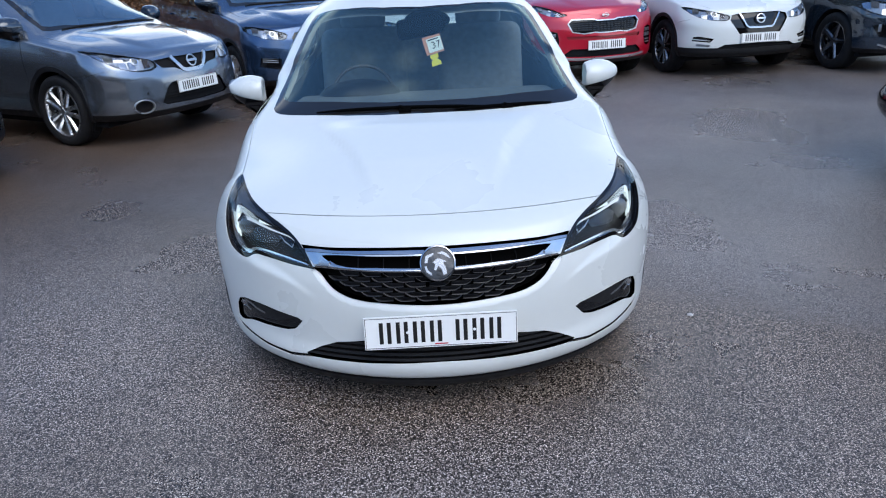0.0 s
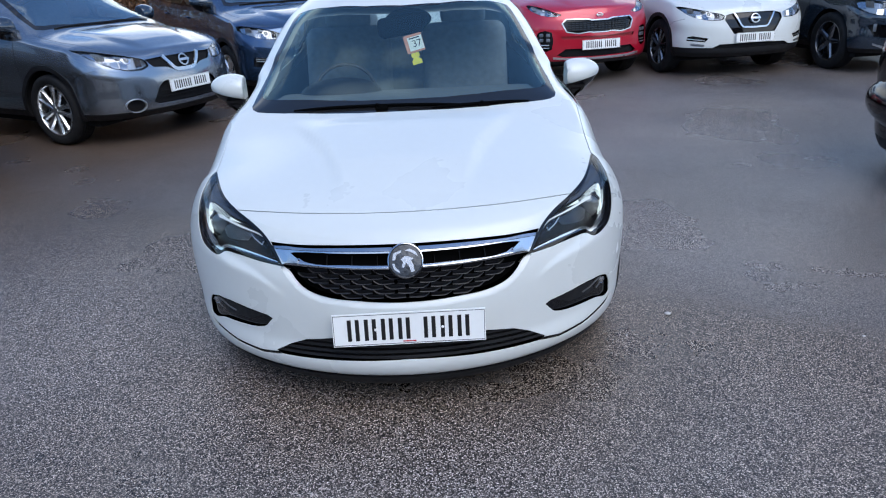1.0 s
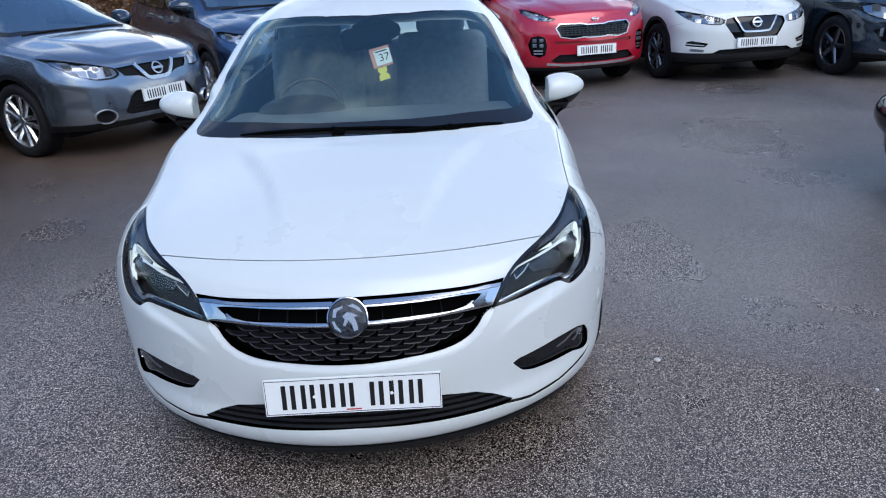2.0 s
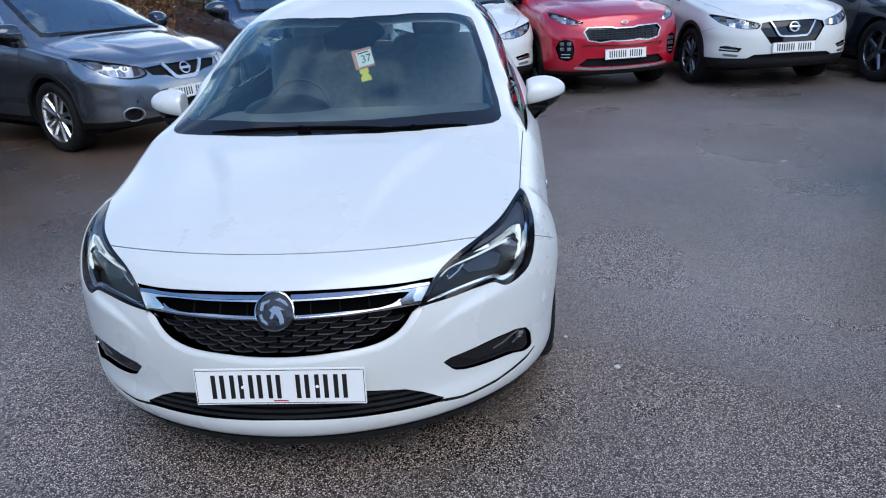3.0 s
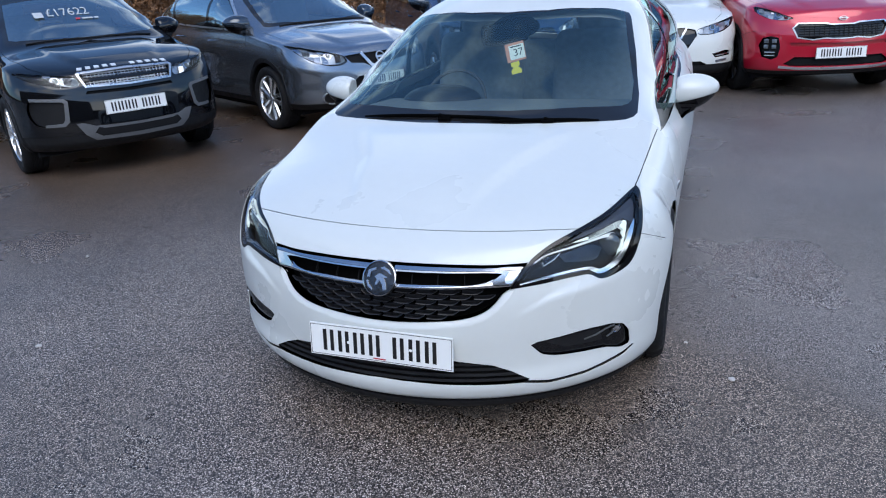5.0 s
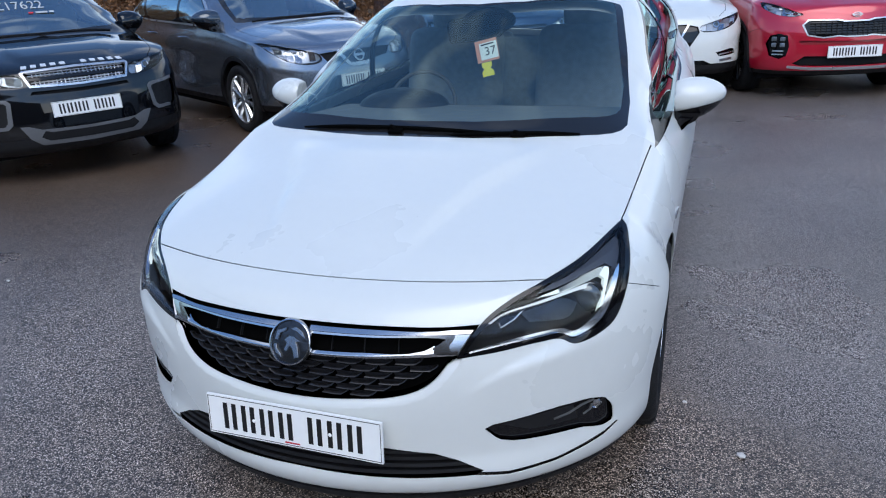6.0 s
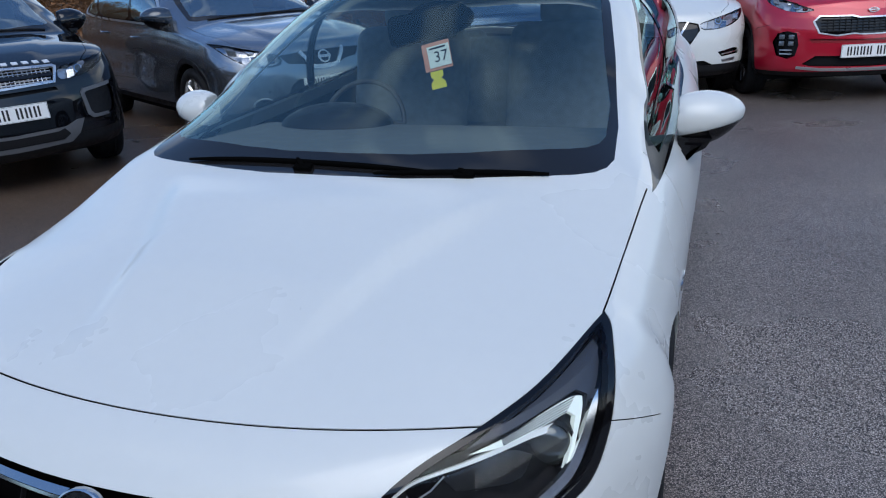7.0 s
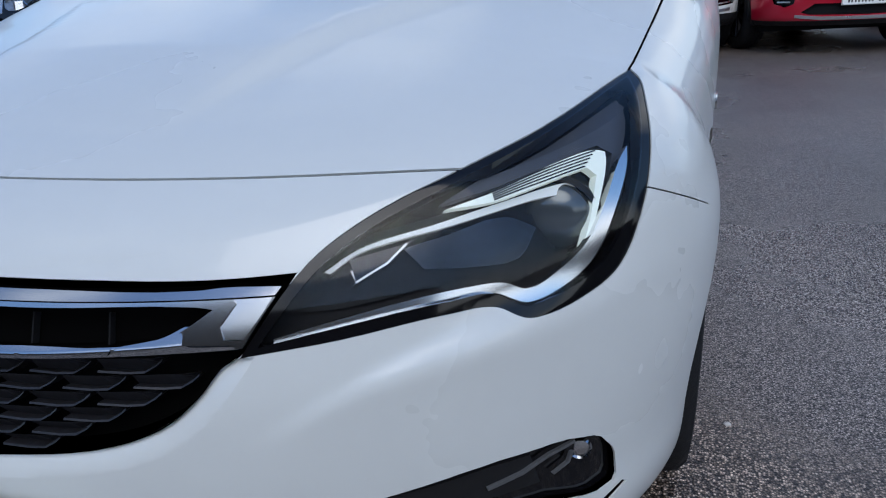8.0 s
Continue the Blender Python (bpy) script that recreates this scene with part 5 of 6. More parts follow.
    if plate:
        p, n = meet(tris, FRONT, 0, plate, 1, -1)
        number_plate(root, facing(p + Vector((0, -0.012, 0)), Vector((0, -1, 0.06))))
    for y in axles:
        for s in (1, -1):
            wheel_parts(root, s * (W - 0.125), y, wr, wheel["rim"], 0.225, wheel["n"], wheel["twin"], MAT[wheel["mat"]])
    for s in (1, -1):
        door_mirror(root, s * (W + 0.12), 1.45, cowl + 0.06, caps or paint, 1.30)
    for y, z in ((2.18, cowl - 0.13), (3.12, cowl - 0.10)):
        for s in (1, -1):
            p, n = meet(tris, SIDE, y, z, 0, s)
            part("door_handle", tube(bmesh.new(), [p + Vector((s * q, k, 0)) for k, q in ((-0.09, 0.0), (-0.075, 0.022), (0.0, 0.028), (0.075, 0.022), (0.09, 0.0))], 0.011, 8), paint, root)
    dash = part("dashboard", box(bmesh.new(), (W * 1.5, 0.5, 0.12), pose(0, 1.45, cowl - 0.08), 0.04, 2), MAT["lining"], root)
    for x in (-0.38, 0.38):
        seat = part("front_seat", box(bmesh.new(), (0.5, 0.16, 0.7), pose(x, 2.45, cowl - 0.1, -14), 0.06, 2), MAT["cloth"], root)
        part("headrest", box(bmesh.new(), (0.27, 0.1, 0.19), pose(x, 2.57, cowl + 0.33, -10), 0.04, 2), MAT["cloth"], seat)
    for a, b in ((-0.55, 0.1), (0.02, 0.6)):
        pts = []
        for k in range(6):
            p, n = meet(tris, PLAN, a + (b - a) * k / 5, 1.105 + 0.03 * abs(a + (b - a) * k / 5), 2, 1)
            pts.append(p + n * 0.007)
        part("wiper_blade", tube(bmesh.new(), pts, 0.006, 6), MAT["plastic"], root)
    return root, tris


def emblem(root, tris, z, r=0.055, mat="satin", oval=False):
    """A plain ring with a bar, where a maker's mark sits."""
    p, n = meet(tris, FRONT, 0, z, 1, -1)
    at = facing(p, n) @ pose(0, 0, 0.006) @ Matrix.Diagonal((1.0 if not oval else 1.5, 1.0 if not oval else 0.75, 1, 1))
    turn = at @ Matrix.Rotation(radians(-90), 4, "Y")
    b = part("emblem", lathe(bmesh.new(), [(r * 0.78, 0.0), (r, 0.0), (r, 0.008), (r * 0.8, 0.01), (r * 0.78, 0.0)], 32, turn), MAT[mat], root, "plain ring emblem")
    part("emblem_bar", box(bmesh.new(), (2.2 * r, 0.4 * r, 0.008), at @ pose(0, 0, 0.008), 0.002), MAT[mat], b)


def mesh_bars(root, tris, rows, x_half, z0, z1, mat="satin", cols=0):
    """Bars across a grille, each bent along the car's nose."""
    for k in range(rows):
        z = z0 + (z1 - z0) * (k + 0.5) / rows
        pts = []
        for x in np.linspace(-x_half, x_half, 11):
            p, n = meet(tris, FRONT, float(x), z, 1, -1)
            pts.append(p - n * 0.006)
        part("grille_bar", tube(bmesh.new(), pts, 0.0045, 6), MAT[mat], root)
    for x in np.linspace(-x_half, x_half, cols + 2)[1:-1]:
        pts = []
        for z in np.linspace(z0, z1, 4):
            p, n = meet(tris, FRONT, float(x), float(z), 1, -1)
            pts.append(p - n * 0.008)
        part("grille_bar", tube(bmesh.new(), pts, 0.0035, 5), MAT[mat], root)


def chevron(root, tris, pts, w, mat="satin"):
    """The V-shaped chrome trim on a crossover's nose."""
    got, _ = cut(tris, band(pts, w), FRONT, fore)
    panel("chrome_chevron", got, MAT[mat], root, 0.008, 0.02, "chrome V-shaped grille trim")


def crossover(m, name, label, paint, wheel, facelift, plate=0.525):
    shape = tall_shape(0.90, 4.38, 0.80, 0.895, 1.06, 1.59, square=2.4)
    if facelift:
        feats = [("grille", [(0, 0.80), (0.26, 0.80), (0.375, 0.775), (0.395, 0.715), (0.33, 0.62), (0.275, 0.545), (0, 0.545)], "gloss", -0.02, "black front grille"),
                 ("fog_recess", [(0.58, 0.50), (0.74, 0.53), (0.79, 0.52), (0.80, 0.47), (0.62, 0.455)], "gloss", -0.03, "black fog lamp recess"),
                 ("lower_intake", [(0, 0.435), (0.45, 0.425), (0.55, 0.375), (0, 0.375)], "lining", -0.03, "black lower intake")]
        lamps = [[(0.385, 0.775), (0.52, 0.812), (0.70, 0.855), (0.83, 0.885), (0.86, 0.872), (0.80, 0.790), (0.70, 0.740), (0.56, 0.712), (0.41, 0.715)]]
    else:
        feats = [("grille", [(0, 0.80), (0.22, 0.80), (0.42, 0.79), (0.36, 0.715), (0.22, 0.70), (0.10, 0.645), (0, 0.645)], "lining", -0.02, "black front grille"),
                 ("lower_intake", [(0, 0.575), (0.30, 0.575), (0.36, 0.53), (0.44, 0.40), (0.40, 0.375), (0, 0.365)], "lining", -0.03, "black lower intake")]
        lamps = [[(0.42, 0.795), (0.56, 0.838), (0.70, 0.882), (0.79, 0.910), (0.838, 0.922), (0.845, 0.905), (0.82, 0.845), (0.74, 0.755), (0.60, 0.702), (0.46, 0.700), (0.395, 0.735)]]
    root, tris = parked_car(m, name, label, paint, shape, wheel, feats, lamps, plate, 0.385 if facelift else 0.33, bright=True, caps=None if facelift else MAT["navy"])
    if facelift:
        chevron(root, tris, [(0.275, 0.795), (0.235, 0.73), (0.185, 0.645), (0.155, 0.625), (0, 0.620), (-0.155, 0.625), (-0.185, 0.645), (-0.235, 0.73), (-0.275, 0.795)], 0.020, "chrome")
        emblem(root, tris, 0.725, 0.06)
        for s in (1, -1):
            for nm, poly, mat in (("fog_blade", [(0.62, 0.482), (0.80, 0.500), (0.80, 0.488), (0.62, 0.470)], "satin"), ("fog_lamp", [(0.62, 0.425), (0.76, 0.440), (0.76, 0.412), (0.63, 0.400)], "lamp_back")):
                got, _ = cut(tris, poly if s > 0 else mirrored(poly), FRONT, fore)
                if len(got):
                    panel(nm, got, MAT[mat], root, 0.004, 0.012)
    else:
        chevron(root, tris, [(0.225, 0.805), (0.19, 0.75), (0.13, 0.675), (0.09, 0.662), (0, 0.660), (-0.09, 0.662), (-0.13, 0.675), (-0.19, 0.75), (-0.225, 0.805)], 0.034)
        emblem(root, tris, 0.742, 0.06)
        for s in (1, -1):
            p, n = meet(tris, FRONT, s * 0.61, 0.385, 1, -1)
            at = facing(p, n) @ pose(0, 0, 0.004) @ Matrix.Diagonal((1.6, 1.05, 1, 1)) @ Matrix.Rotation(radians(-90), 4, "Y")
            fog = part("fog_lamp", lathe(bmesh.new(), [(0.063, -0.02), (0.064, 0.006), (0.061, 0.012), (0.056, 0.011), (0.053, -0.004)], 32, at), MAT["satin"], root, "oval fog lamp in a chrome ring")
            part("fog_glass", lathe(bmesh.new(), [(0.0, 0.0), (0.05, -0.004)], 28, at), MAT["gloss"], fog)
            for x, z in ((0.56, 0.50), (0.40, 0.46)):
                p, n = meet(tris, FRONT, s * x, z, 1, -1)
                part("parking_sensor", lathe(bmesh.new(), [(0.0, 0.003), (0.009, 0.002), (0.012, -0.002)], 16, facing(p, n) @ Matrix.Rotation(radians(-90), 4, "Y")), MAT["plastic"], root)
        mesh_bars(root, tris, 3, 0.36, 0.42, 0.50, "lining")
    return root


def black_suv(m):
    shape = tall_shape(0.91, 4.37, 0.86, 0.955, 1.10, 1.63, square=2.3, nose=0.58)
    feats = [("grille", [(0, 0.915), (0.378, 0.905), (0.401, 0.895), (0.365, 0.795), (0, 0.785)], "gloss", -0.03, "black mesh grille in a silver frame"),
             ("fog_recess", smooth([(0.555, 0.705), (0.77, 0.725), (0.80, 0.70), (0.79, 0.52), (0.74, 0.495), (0.60, 0.50), (0.575, 0.54)], 4, 80).tolist(), "plastic", -0.025, "black side intake in a silver frame"),
             ("upper_slot", [(0, 0.755), (0.360, 0.76), (0.378, 0.735), (0, 0.725)], "lining", -0.02, "narrow black slot"),
             ("skid_plate", [(0, 0.455), (0.360, 0.465), (0.450, 0.50), (0.504, 0.50), (0.450, 0.40), (0.378, 0.345), (0, 0.335)], "skid", 0.01, "grey skid plate")]
    lamps = [[(0.416, 0.890), (0.558, 0.905), (0.774, 0.938), (0.845, 0.940), (0.780, 0.885), (0.660, 0.830), (0.504, 0.798), (0.396, 0.806)]]
    root, tris = parked_car(m, "suv_car", "glossy black sport utility vehicle with a price on its windscreen", MAT["black"], shape, dict(r=0.36, rim=0.245, n=6, twin=True, mat="alloy"), feats, lamps, 0.61, 0.40, glint=0.62)
    got, _ = cut(tris, whole([(0, 0.435), (0.297, 0.44), (0.342, 0.455), (0.378, 0.41), (0.324, 0.375), (0, 0.37)]), FRONT, fore)
    panel("lower_intake", got, MAT["lining"], root, 0.013, 0.0, "black lower intake")
    frame_line = whole([(0, 0.922), (0.387, 0.912), (0.410, 0.898), (0.369, 0.788), (0, 0.776)])
    outer, _ = cut(tris, frame_line, FRONT, fore)
    hole, ring = cut(outer, whole([(0, 0.908), (0.373, 0.898), (0.387, 0.890), (0.356, 0.802), (0, 0.792)]), FRONT)
    panel("grille_frame", ring, MAT["satin"], root, 0.008, 0.02, "silver grille frame")
    bar, _ = cut(tris, whole([(0, 0.862), (0.369, 0.858), (0.365, 0.838), (0, 0.840)]), FRONT, fore)
    panel("grille_band", bar, MAT["gloss"], root, 0.004, 0.02)
    mesh_bars(root, tris, 2, 0.36, 0.865, 0.905, "satin", 22)
    mesh_bars(root, tris, 2, 0.35, 0.797, 0.835, "satin", 22)
    for s in (1, -1):
        out = [(0.785, 0.735), (0.55, 0.715), (0.525, 0.69), (0.545, 0.52), (0.585, 0.485), (0.72, 0.485), (0.72, 0.507), (0.60, 0.51), (0.575, 0.54), (0.555, 0.675), (0.57, 0.69), (0.785, 0.71)]
        got, _ = cut(tris, out if s > 0 else mirrored(out), FRONT, fore)
        panel("intake_frame", got, MAT["skid"], root, 0.006, 0.02, "dark silver intake frame")
    # raised silver letters on the bonnet's edge, as plain bars
    for x in (-0.36, -0.29, -0.22, -0.15, -0.08, 0.08, 0.15, 0.22, 0.29, 0.36):
        p, n = meet(tris, PLAN, x, shape["crest"][1][0] + 0.045 + 0.10 * x * x, 2, 1)
        part("letter_bar", box(bmesh.new(), (0.040, 0.046, 0.006), facing(p, n) @ pose(0, 0, 0.002), 0.001), MAT["letter"], root, smooth=False)
    # price on the windscreen
    p, n = meet(tris, PLAN, -0.04, 1.55, 2, 1)
    at = facing(p, n) @ pose(0, 0, 0.004)
    txt = bpy.data.curves.new("price", "FONT")
    txt.body, txt.size, txt.align_x, txt.align_y = "£17622", 0.15, "CENTER", "CENTER"
    ob = new("price", txt)
    ob.data.materials.append(MAT["marker"])
    ob.parent, ob.matrix_basis = root, at @ Matrix.Diagonal((0.88, 1.45, 1, 1))
    part("price_badge", box(bmesh.new(), (0.085, 0.11, 0.001), at @ pose(-0.27, -0.03, 0)), MAT["marker"], root, smooth=False)
    for dx, w, ink in ((0.06, 0.04, "red_ink"), (0.15, 0.10, "marker"), (0.235, 0.04, "marker")):
        part("price_bar", box(bmesh.new(), (w, 0.030, 0.001), at @ pose(dx, -0.15, 0)), MAT[ink], root, smooth=False)
    return root


def red_suv(m):
    shape = tall_shape(0.90, 4.48, 0.86, 0.97, 1.11, 1.64, square=2.25)
    feats = [("grille", [(0, 0.785), (0.12, 0.785), (0.18, 0.80), (0.44, 0.805), (0.485, 0.765), (0.44, 0.67), (0.30, 0.645), (0.16, 0.66), (0.10, 0.652), (0, 0.650)], "gloss", -0.02, "black mesh grille in a satin frame"),
             ("fog_recess", [(0.62, 0.665), (0.69, 0.685), (0.76, 0.665), (0.79, 0.58), (0.76, 0.46), (0.68, 0.43), (0.62, 0.46), (0.60, 0.56)], "gloss", -0.03, "black fog lamp cluster"),
             ("upper_slot", [(0, 0.60), (0.52, 0.615), (0.50, 0.575), (0, 0.565)], "red_dark", -0.02, ""),
             ("lower_intake", [(0, 0.455), (0.46, 0.46), (0.56, 0.385), (0.50, 0.365), (0, 0.355)], "lining", -0.03, "black lower intake"),
             ("silver_strip", [(0, 0.345), (0.40, 0.348), (0.60, 0.365), (0.60, 0.340), (0.40, 0.322), (0, 0.318)], "satin", 0.008, "silver skid strip")]
    lamps = [[(0.47, 0.865), (0.58, 0.905), (0.70, 0.965), (0.80, 0.990), (0.82, 0.93), (0.72, 0.865), (0.58, 0.840)]]
    root, tris = parked_car(m, "suv_car", "bright red sport utility vehicle with a black mesh grille", MAT["red"], shape, dict(r=0.355, rim=0.24, n=5, twin=True, mat="dark_alloy"), feats, lamps, 0.50, 0.31)
    outer, _ = cut(tris, whole([(0, 0.798), (0.11, 0.798), (0.17, 0.813), (0.45, 0.818), (0.502, 0.765), (0.45, 0.658), (0.30, 0.632), (0.16, 0.647), (0.10, 0.640), (0, 0.638)]), FRONT, fore)
    hole, ring = cut(outer, whole([(0, 0.785), (0.12, 0.785), (0.18, 0.80), (0.44, 0.805), (0.485, 0.765), (0.44, 0.67), (0.30, 0.645), (0.16, 0.66), (0.10, 0.652), (0, 0.650)]), FRONT)
    panel("grille_frame", ring, MAT["satin"], root, 0.006, 0.02, "satin silver grille frame")
    mesh_bars(root, tris, 5, 0.43, 0.665, 0.79, "plastic", 16)
    emblem(root, tris, 0.848, 0.030, "plate", True)
    for s in (1, -1):
        for dx, dz in ((-0.035, 0.03), (0.035, 0.03), (-0.035, -0.03), (0.035, -0.03)):
            p, n = meet(tris, FRONT, s * 0.695 + dx, 0.60 + dz, 1, -1)
            part("fog_lamp", box(bmesh.new(), (0.05, 0.042, 0.02), facing(p, n) @ pose(0, 0, -0.014), 0.008), MAT["lamp_back"], root, "small square fog lamp")
        for dz in (0.0, 0.035):
            p, n = meet(tris, FRONT, s * 0.695, 0.475 + dz, 1, -1)
            part("fog_strip", box(bmesh.new(), (0.11, 0.012, 0.02), facing(p, n) @ pose(0, 0, -0.012), 0.003), MAT["satin"], root)
    return root


def dark_suv(m):
    shape = tall_shape(0.945, 4.64, 0.84, 0.95, 1.09, 1.67, square=2.6)
    feats = [("grille", [(0, 0.86), (0.36, 0.86), (0.40, 0.80), (0.34, 0.62), (0, 0.60)], "gloss", -0.02, "black grille in a chrome frame"),
             ("side_intake", [(0.56, 0.58), (0.80, 0.62), (0.86, 0.60), (0.80, 0.47), (0.60, 0.44)], "gloss", -0.02, "black side intake"),
             ("lower_intake", [(0, 0.50), (0.46, 0.50), (0.48, 0.40), (0, 0.39)], "lining", -0.03, "black lower intake"),
             ("silver_strip", [(0, 0.35), (0.70, 0.355), (0.80, 0.39), (0.80, 0.37), (0.70, 0.330), (0, 0.325)], "satin", 0.006, "silver lower strip")]
    lamps = [[(0.46, 0.78), (0.60, 0.84), (0.80, 0.89), (0.93, 0.905), (0.935, 0.80), (0.86, 0.735), (0.70, 0.705), (0.50, 0.70)]]
    root, tris = parked_car(m, "suv_car", "blue-black estate-like sport utility vehicle with five-spoke wheels", MAT["navy"], shape, dict(r=0.365, rim=0.25, n=5, twin=False, mat="two_tone"), feats, lamps, 0.55, 0.32, 0.0)
    for s in (1, -1):
        p, n = meet(tris, FRONT, s * 0.80, 0.575, 1, -1)
        part("running_light", box(bmesh.new(), (0.035, 0.09, 0.012), facing(p, n), 0.005), MAT["lamp_back"], root, "upright running light")
    mesh_bars(root, tris, 4, 0.34, 0.64, 0.84, "chrome", 0)
    return root


def blue_suv(m):
    shape = tall_shape(0.92, 4.52, 0.86, 0.97, 1.12, 1.68, square=2.5)
    feats = [("grille", [(0, 0.86), (0.40, 0.86), (0.45, 0.80), (0.40, 0.68), (0.30, 0.65), (0, 0.65)], "gloss", -0.02, "black barred grille in a chrome frame"),
             ("fog_recess", [(0.60, 0.58), (0.80, 0.60), (0.82, 0.50), (0.62, 0.46)], "gloss", -0.02, "black fog lamp recess"),
             ("lower_intake", [(0, 0.56), (0.44, 0.56), (0.50, 0.44), (0, 0.42)], "lining", -0.03, "black lower intake")]
    lamps = [[(0.48, 0.85), (0.66, 0.91), (0.87, 0.955), (0.88, 0.88), (0.72, 0.80), (0.52, 0.78)]]
    root, tris = parked_car(m, "suv_car", "dark blue metallic sport utility vehicle with a chrome-barred grille", MAT["blue"], shape, dict(r=0.355, rim=0.24, n=5, twin=True, mat="alloy"), feats, lamps, 0.56, 0.34, caps=MAT["navy"])
    mesh_bars(root, tris, 4, 0.40, 0.67, 0.85, "chrome", 0)
    part("paper_sheet", box(bmesh.new(), (0.24, 0.15, 0.002), pose(0.02, 1.36, 1.128, -8, 0, 6)), MAT["plate"], root, "white paper lying on the dashboard", smooth=False)
    for s in (1, -1):
        for k in range(3):
            got, _ = cut(tris, [(s * 0.64, 0.535 + 0.022 * k), (s * 0.79, 0.550 + 0.022 * k), (s * 0.79, 0.562 + 0.022 * k), (s * 0.64, 0.547 + 0.022 * k)], FRONT, fore)
            if len(got):
                panel("fog_blade", got, MAT["satin"], root, -0.012, 0.006)
    return root


def black_hatch(m):
    shape = dict(HATCH, fine=0.8)
    root = thing("hatchback_car", m, "black hatchback with red tail lamps, seen from behind", "car", "cars parked round the yard")
    tris = car_skin(**shape)
    rest = car_shell(root, tris, MAT["jet"], [(0, 1.0), (0.55, 1.06), (0.712, 1.14), (0.615, 1.90), (0.4, 1.86), (0, 1.80)], [[(1.15, 0.92), (2.28, 0.99), (2.28, 1.40), (1.93, 1.285)]], [(0, 3.72), (0.5, 3.68), (0.58, 4.0), (0, 4.1)],
                     (0.875, 3.537), 0.318, 0.352, lower=0.24)
    for s in (1, -1):
        lampzone = [(s * 0.62, 0.84), (s * 0.95, 0.84), (s * 0.95, 0.95), (s * 0.66, 0.95)]
        got, rest = cut(rest, lampzone, FRONT, lambda t: t[:, :, 1].mean(1) > 4.0)
        if len(got):
            panel("tail_lamp", got, MAT["tail_red"], root, 0.002, 0.01, "red tail lamp")
    panel("body", rest, MAT["jet"], root, 0.0, 0.015)
    part("rear_bumper", ball(bmesh.new(), (1.76, 0.92, 0.56), pose(0, 3.955, 0.50), 40, 20), MAT["jet"], root, "rounded black rear bumper")
    for y in (0.875, 3.537):
        for s in (1, -1):
            wheel_parts(root, s * 0.785, y, 0.318, 0.225, 0.215, 5, False, MAT["alloy"])
    return root


MAT.update(tail_red=material("dark_red_lens", (0.16, 0.008, 0.01), 0.08, coat=0.5), marker=material("chalky_window_marker", (0.42, 0.44, 0.44), 0.7, grain=0.2, scale=60), letter=material("bright_silver_letter", (0.72, 0.73, 0.74), 0.42, 0.3, grain=0.05, scale=90), red_dark=material("shaded_red_paint", (0.30, 0.008, 0.015), 0.4, coat=0.5), two_tone=material("machined_alloy", (0.16, 0.165, 0.18), 0.25, 0.9, grain=0.3, scale=50))


# ---- ground and planting ----
def ground_sheet():
    bm = bmesh.new()
    bmesh.ops.create_grid(bm, x_segments=8, y_segments=8, size=300)
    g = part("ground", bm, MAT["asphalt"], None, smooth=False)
    tagged(g, "dark damp asphalt yard with pale stone chips", "ground", kind="structure")


def hedge_row(a, b, height, depth, count, seed):
    """A clipped hedge of dry brown leaves."""
    rng = np.random.default_rng(seed)
    a, b = np.array(a, float), np.array(b, float)
    along = b - a
    n = np.array([-along[1], along[0]]) / np.hypot(*along)
    t, d, h = rng.random(count), (rng.random(count) - 0.5) * depth, rng.random(count) ** 0.7
    top = height * (0.85 + 0.15 * np.sin(t * 37) * np.sin(t * 91 + 1))
    p = np.stack([a[0] + along[0] * t + n[0] * d, a[1] + along[1] * t + n[1] * d, h * top], 1)
    u, v = rng.normal(size=(count, 3)), rng.normal(size=(count, 3))
    u /= np.linalg.norm(u, axis=1)[:, None]
    v -= u * (u * v).sum(1)[:, None]
    v /= np.linalg.norm(v, axis=1)[:, None]
    s = (0.013 + 0.022 * rng.random(count))[:, None]
    verts = np.stack([p - u * s * 1.4, p - v * s * 0.6, p + u * s * 1.4, p + v * s * 0.6], 1).reshape(-1, 3)
    me = bpy.data.meshes.new("hedge")
    me.from_pydata(verts.tolist(), [], np.arange(count * 4).reshape(-1, 4).tolist())
    me.materials.append(MAT["leaf"])
    return tagged(new("hedge", me), "low hedge of dry brown leaves behind the parked cars", "hedge", kind="stuff")


def stone_chip(x, y, size, seed):
    bm = bmesh.new()
    bmesh.ops.create_icosphere(bm, subdivisions=1, radius=size)
    rng = random.Random(seed)
    for v in bm.verts:
        v.co = Vector((v.co.x * rng.uniform(0.8, 1.5), v.co.y * rng.uniform(0.8, 1.3), v.co.z * 0.6))
    ob = part("stone_chip", bm, MAT["stone"], None, smooth=False)
    ob.location = (x, y, size * 0.4)
    tagged(ob, "small pale stone chip lying on asphalt", "stone", "loose stone chips")


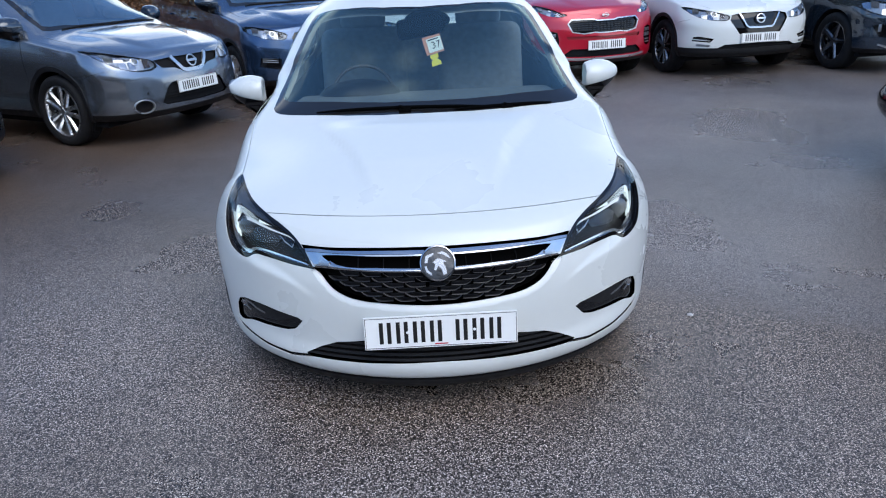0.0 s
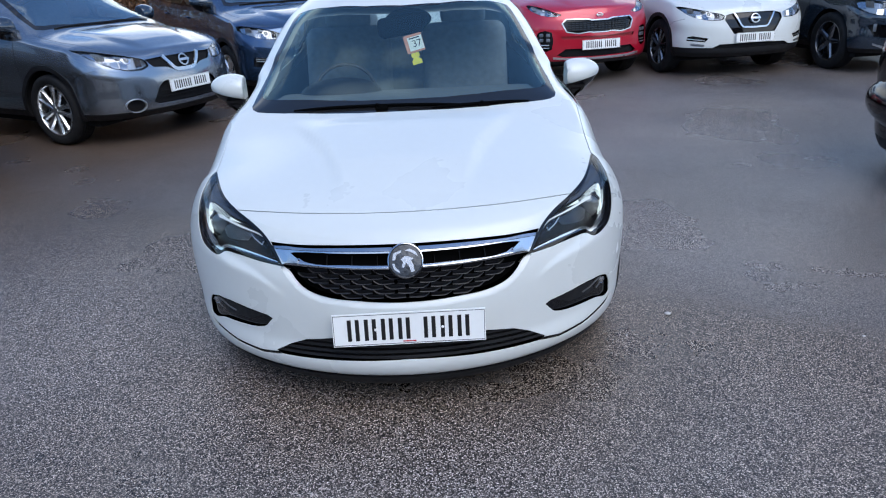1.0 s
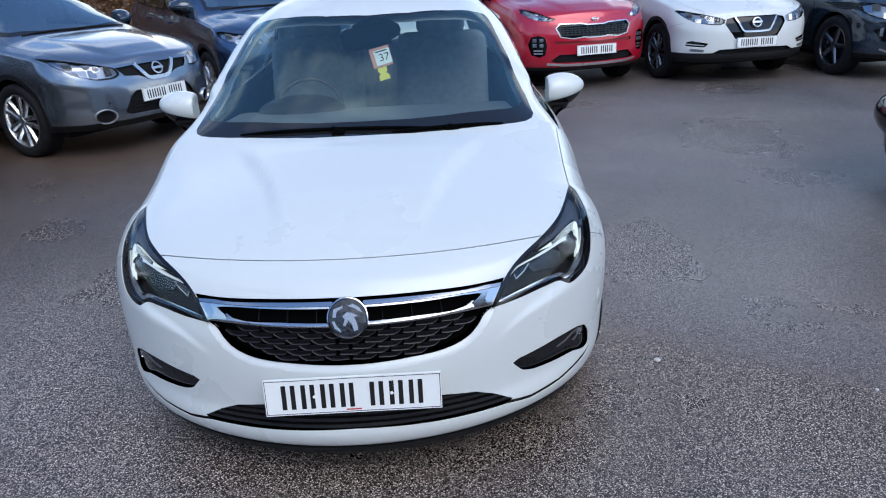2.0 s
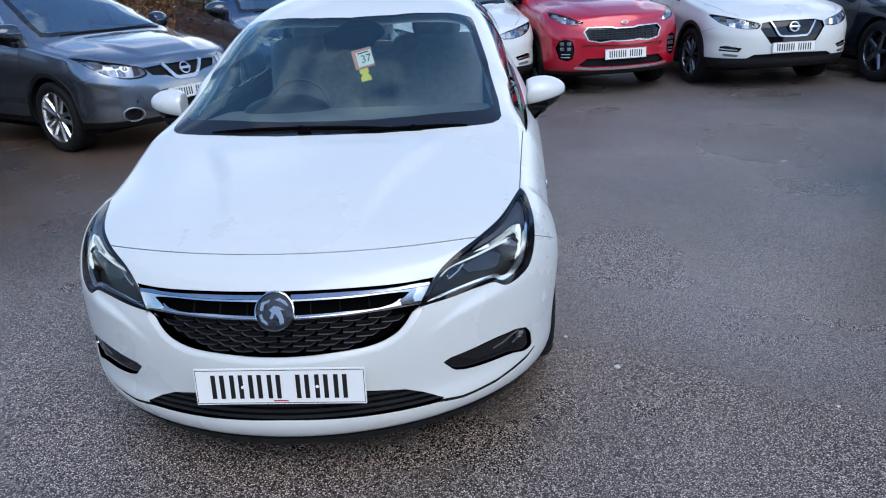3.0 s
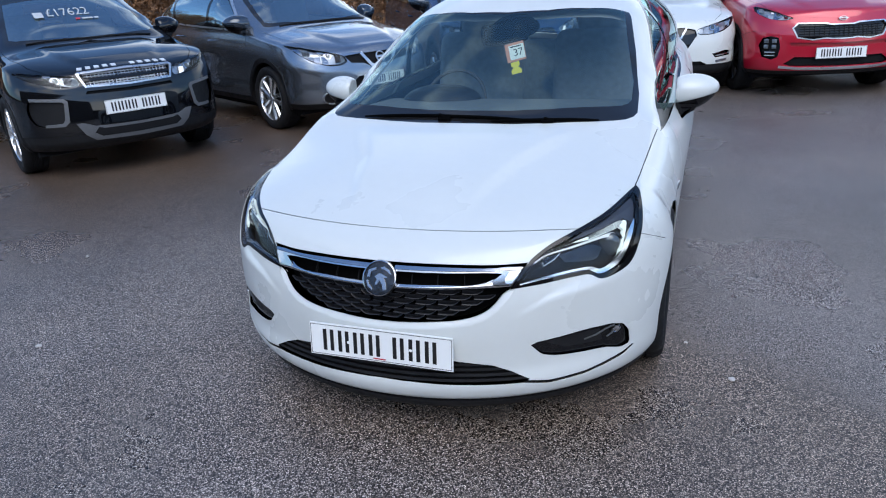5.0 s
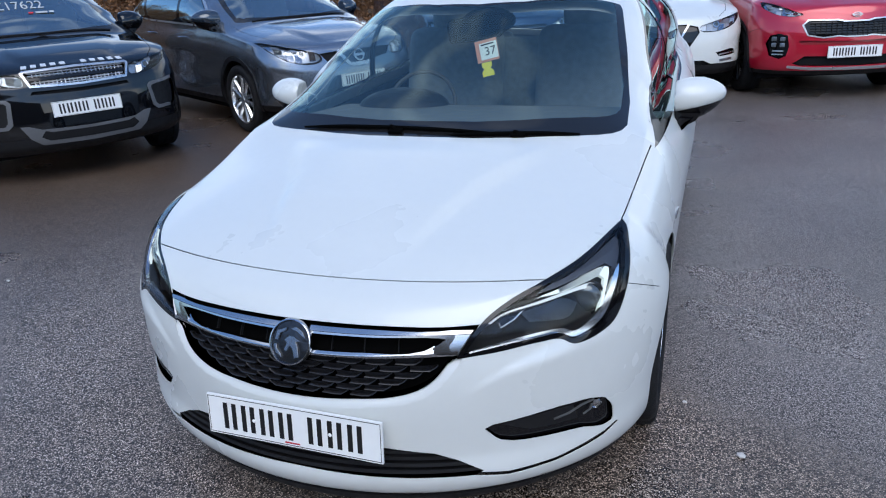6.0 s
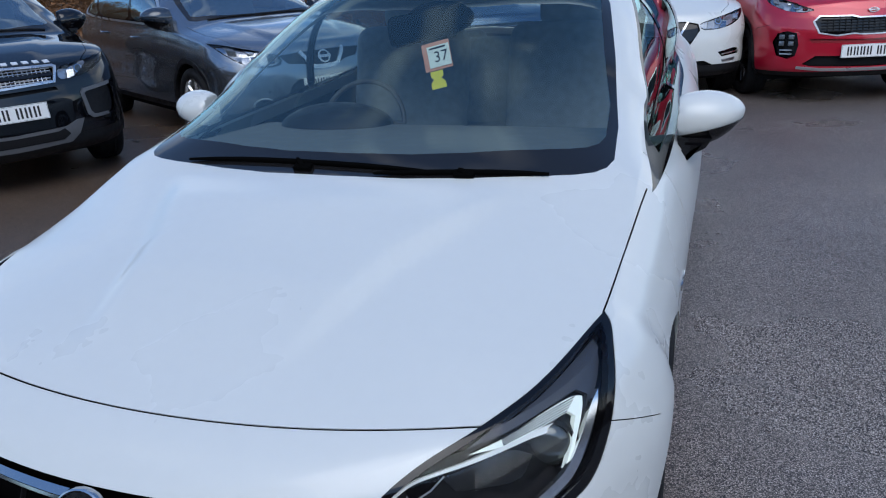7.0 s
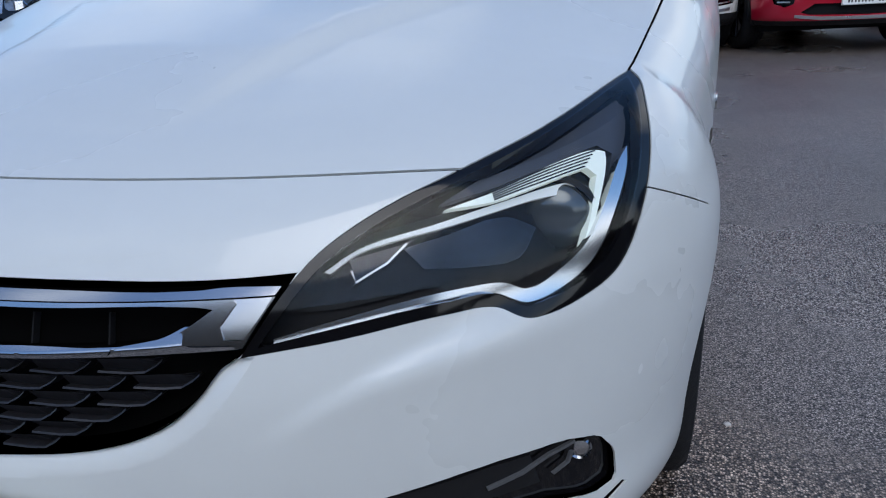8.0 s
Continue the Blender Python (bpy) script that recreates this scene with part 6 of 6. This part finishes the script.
def added_wall(a, b, height):
    """A plain wall with a coping, added unseen round the yard to darken reflections."""
    a, b = Vector((*a, 0)), Vector((*b, 0))
    turn = math.degrees(math.atan2(b.y - a.y, b.x - a.x))
    mid, ln = (a + b) / 2, (b - a).length
    bm = box(bmesh.new(), (ln, 0.3, height), pose(mid.x, mid.y, height / 2, 0, 0, turn))
    box(bm, (ln, 0.38, 0.08), pose(mid.x, mid.y, height + 0.04, 0, 0, turn))
    tagged(part("wall", bm, MAT["wall"], None, smooth=False), "plain brown wall added round the yard to shape reflections", "wall", kind="structure")


def stand(x, y, turn):
    """A car's place: the middle of its nose on the ground, and the way that it is turned."""
    return pose(x, y, 0, 0, 0, turn)


ground_sheet()
white_hatchback(stand(0, 0, 0))
black_suv(stand(-3.76, 3.12, 59))
crossover(stand(-2.27, 5.18, 61), "crossover_car", "grey metallic crossover with chrome V trim and oval fog lamps", MAT["grey"], dict(r=0.345, rim=0.248, n=5, twin=True, mat="alloy", axle=0.95), False)
blue_suv(stand(-1.06, 6.60, 34))
crossover(stand(0.50, 6.85, 10), "crossover_car", "white crossover parked between a hatchback and a red car", MAT["white"], dict(r=0.352, rim=0.24, n=5, twin=True, mat="two_tone"), True, 0.50)
red_suv(stand(2.37, 7.02, 15))
crossover(stand(4.34, 7.02, 8), "crossover_car", "white crossover with black lower trim and dark wheels", MAT["white"], dict(r=0.352, rim=0.24, n=5, twin=True, mat="two_tone"), True, 0.50)
dark_suv(stand(6.5, 6.6, 6))
black_hatch(stand(7.58, 2.84, 99))
# added walls: their heights set how dark the cars' and ground's reflections turn
added_wall((-26, -22), (24, -22), 9.0)
added_wall((-26, -22), (-26, 24), 1.6)
added_wall((24, -22), (24, 24), 2.6)
added_wall((-26, 24), (24, 24), 2.6)
hedge_row((-14, 5.5), (0.5, 14.0), 2.6, 1.2, 150000, 3)
for i, (x, y, s) in enumerate(((1.16, 0.685, 0.013), (0.98, 0.95, 0.008), (-1.9, 0.2, 0.014), (-2.6, 1.2, 0.010), (-1.2, -0.7, 0.012), (1.9, 0.4, 0.007), (1.6, -0.5, 0.009), (-0.6, -0.9, 0.007))):
    stone_chip(x, y, s, i)
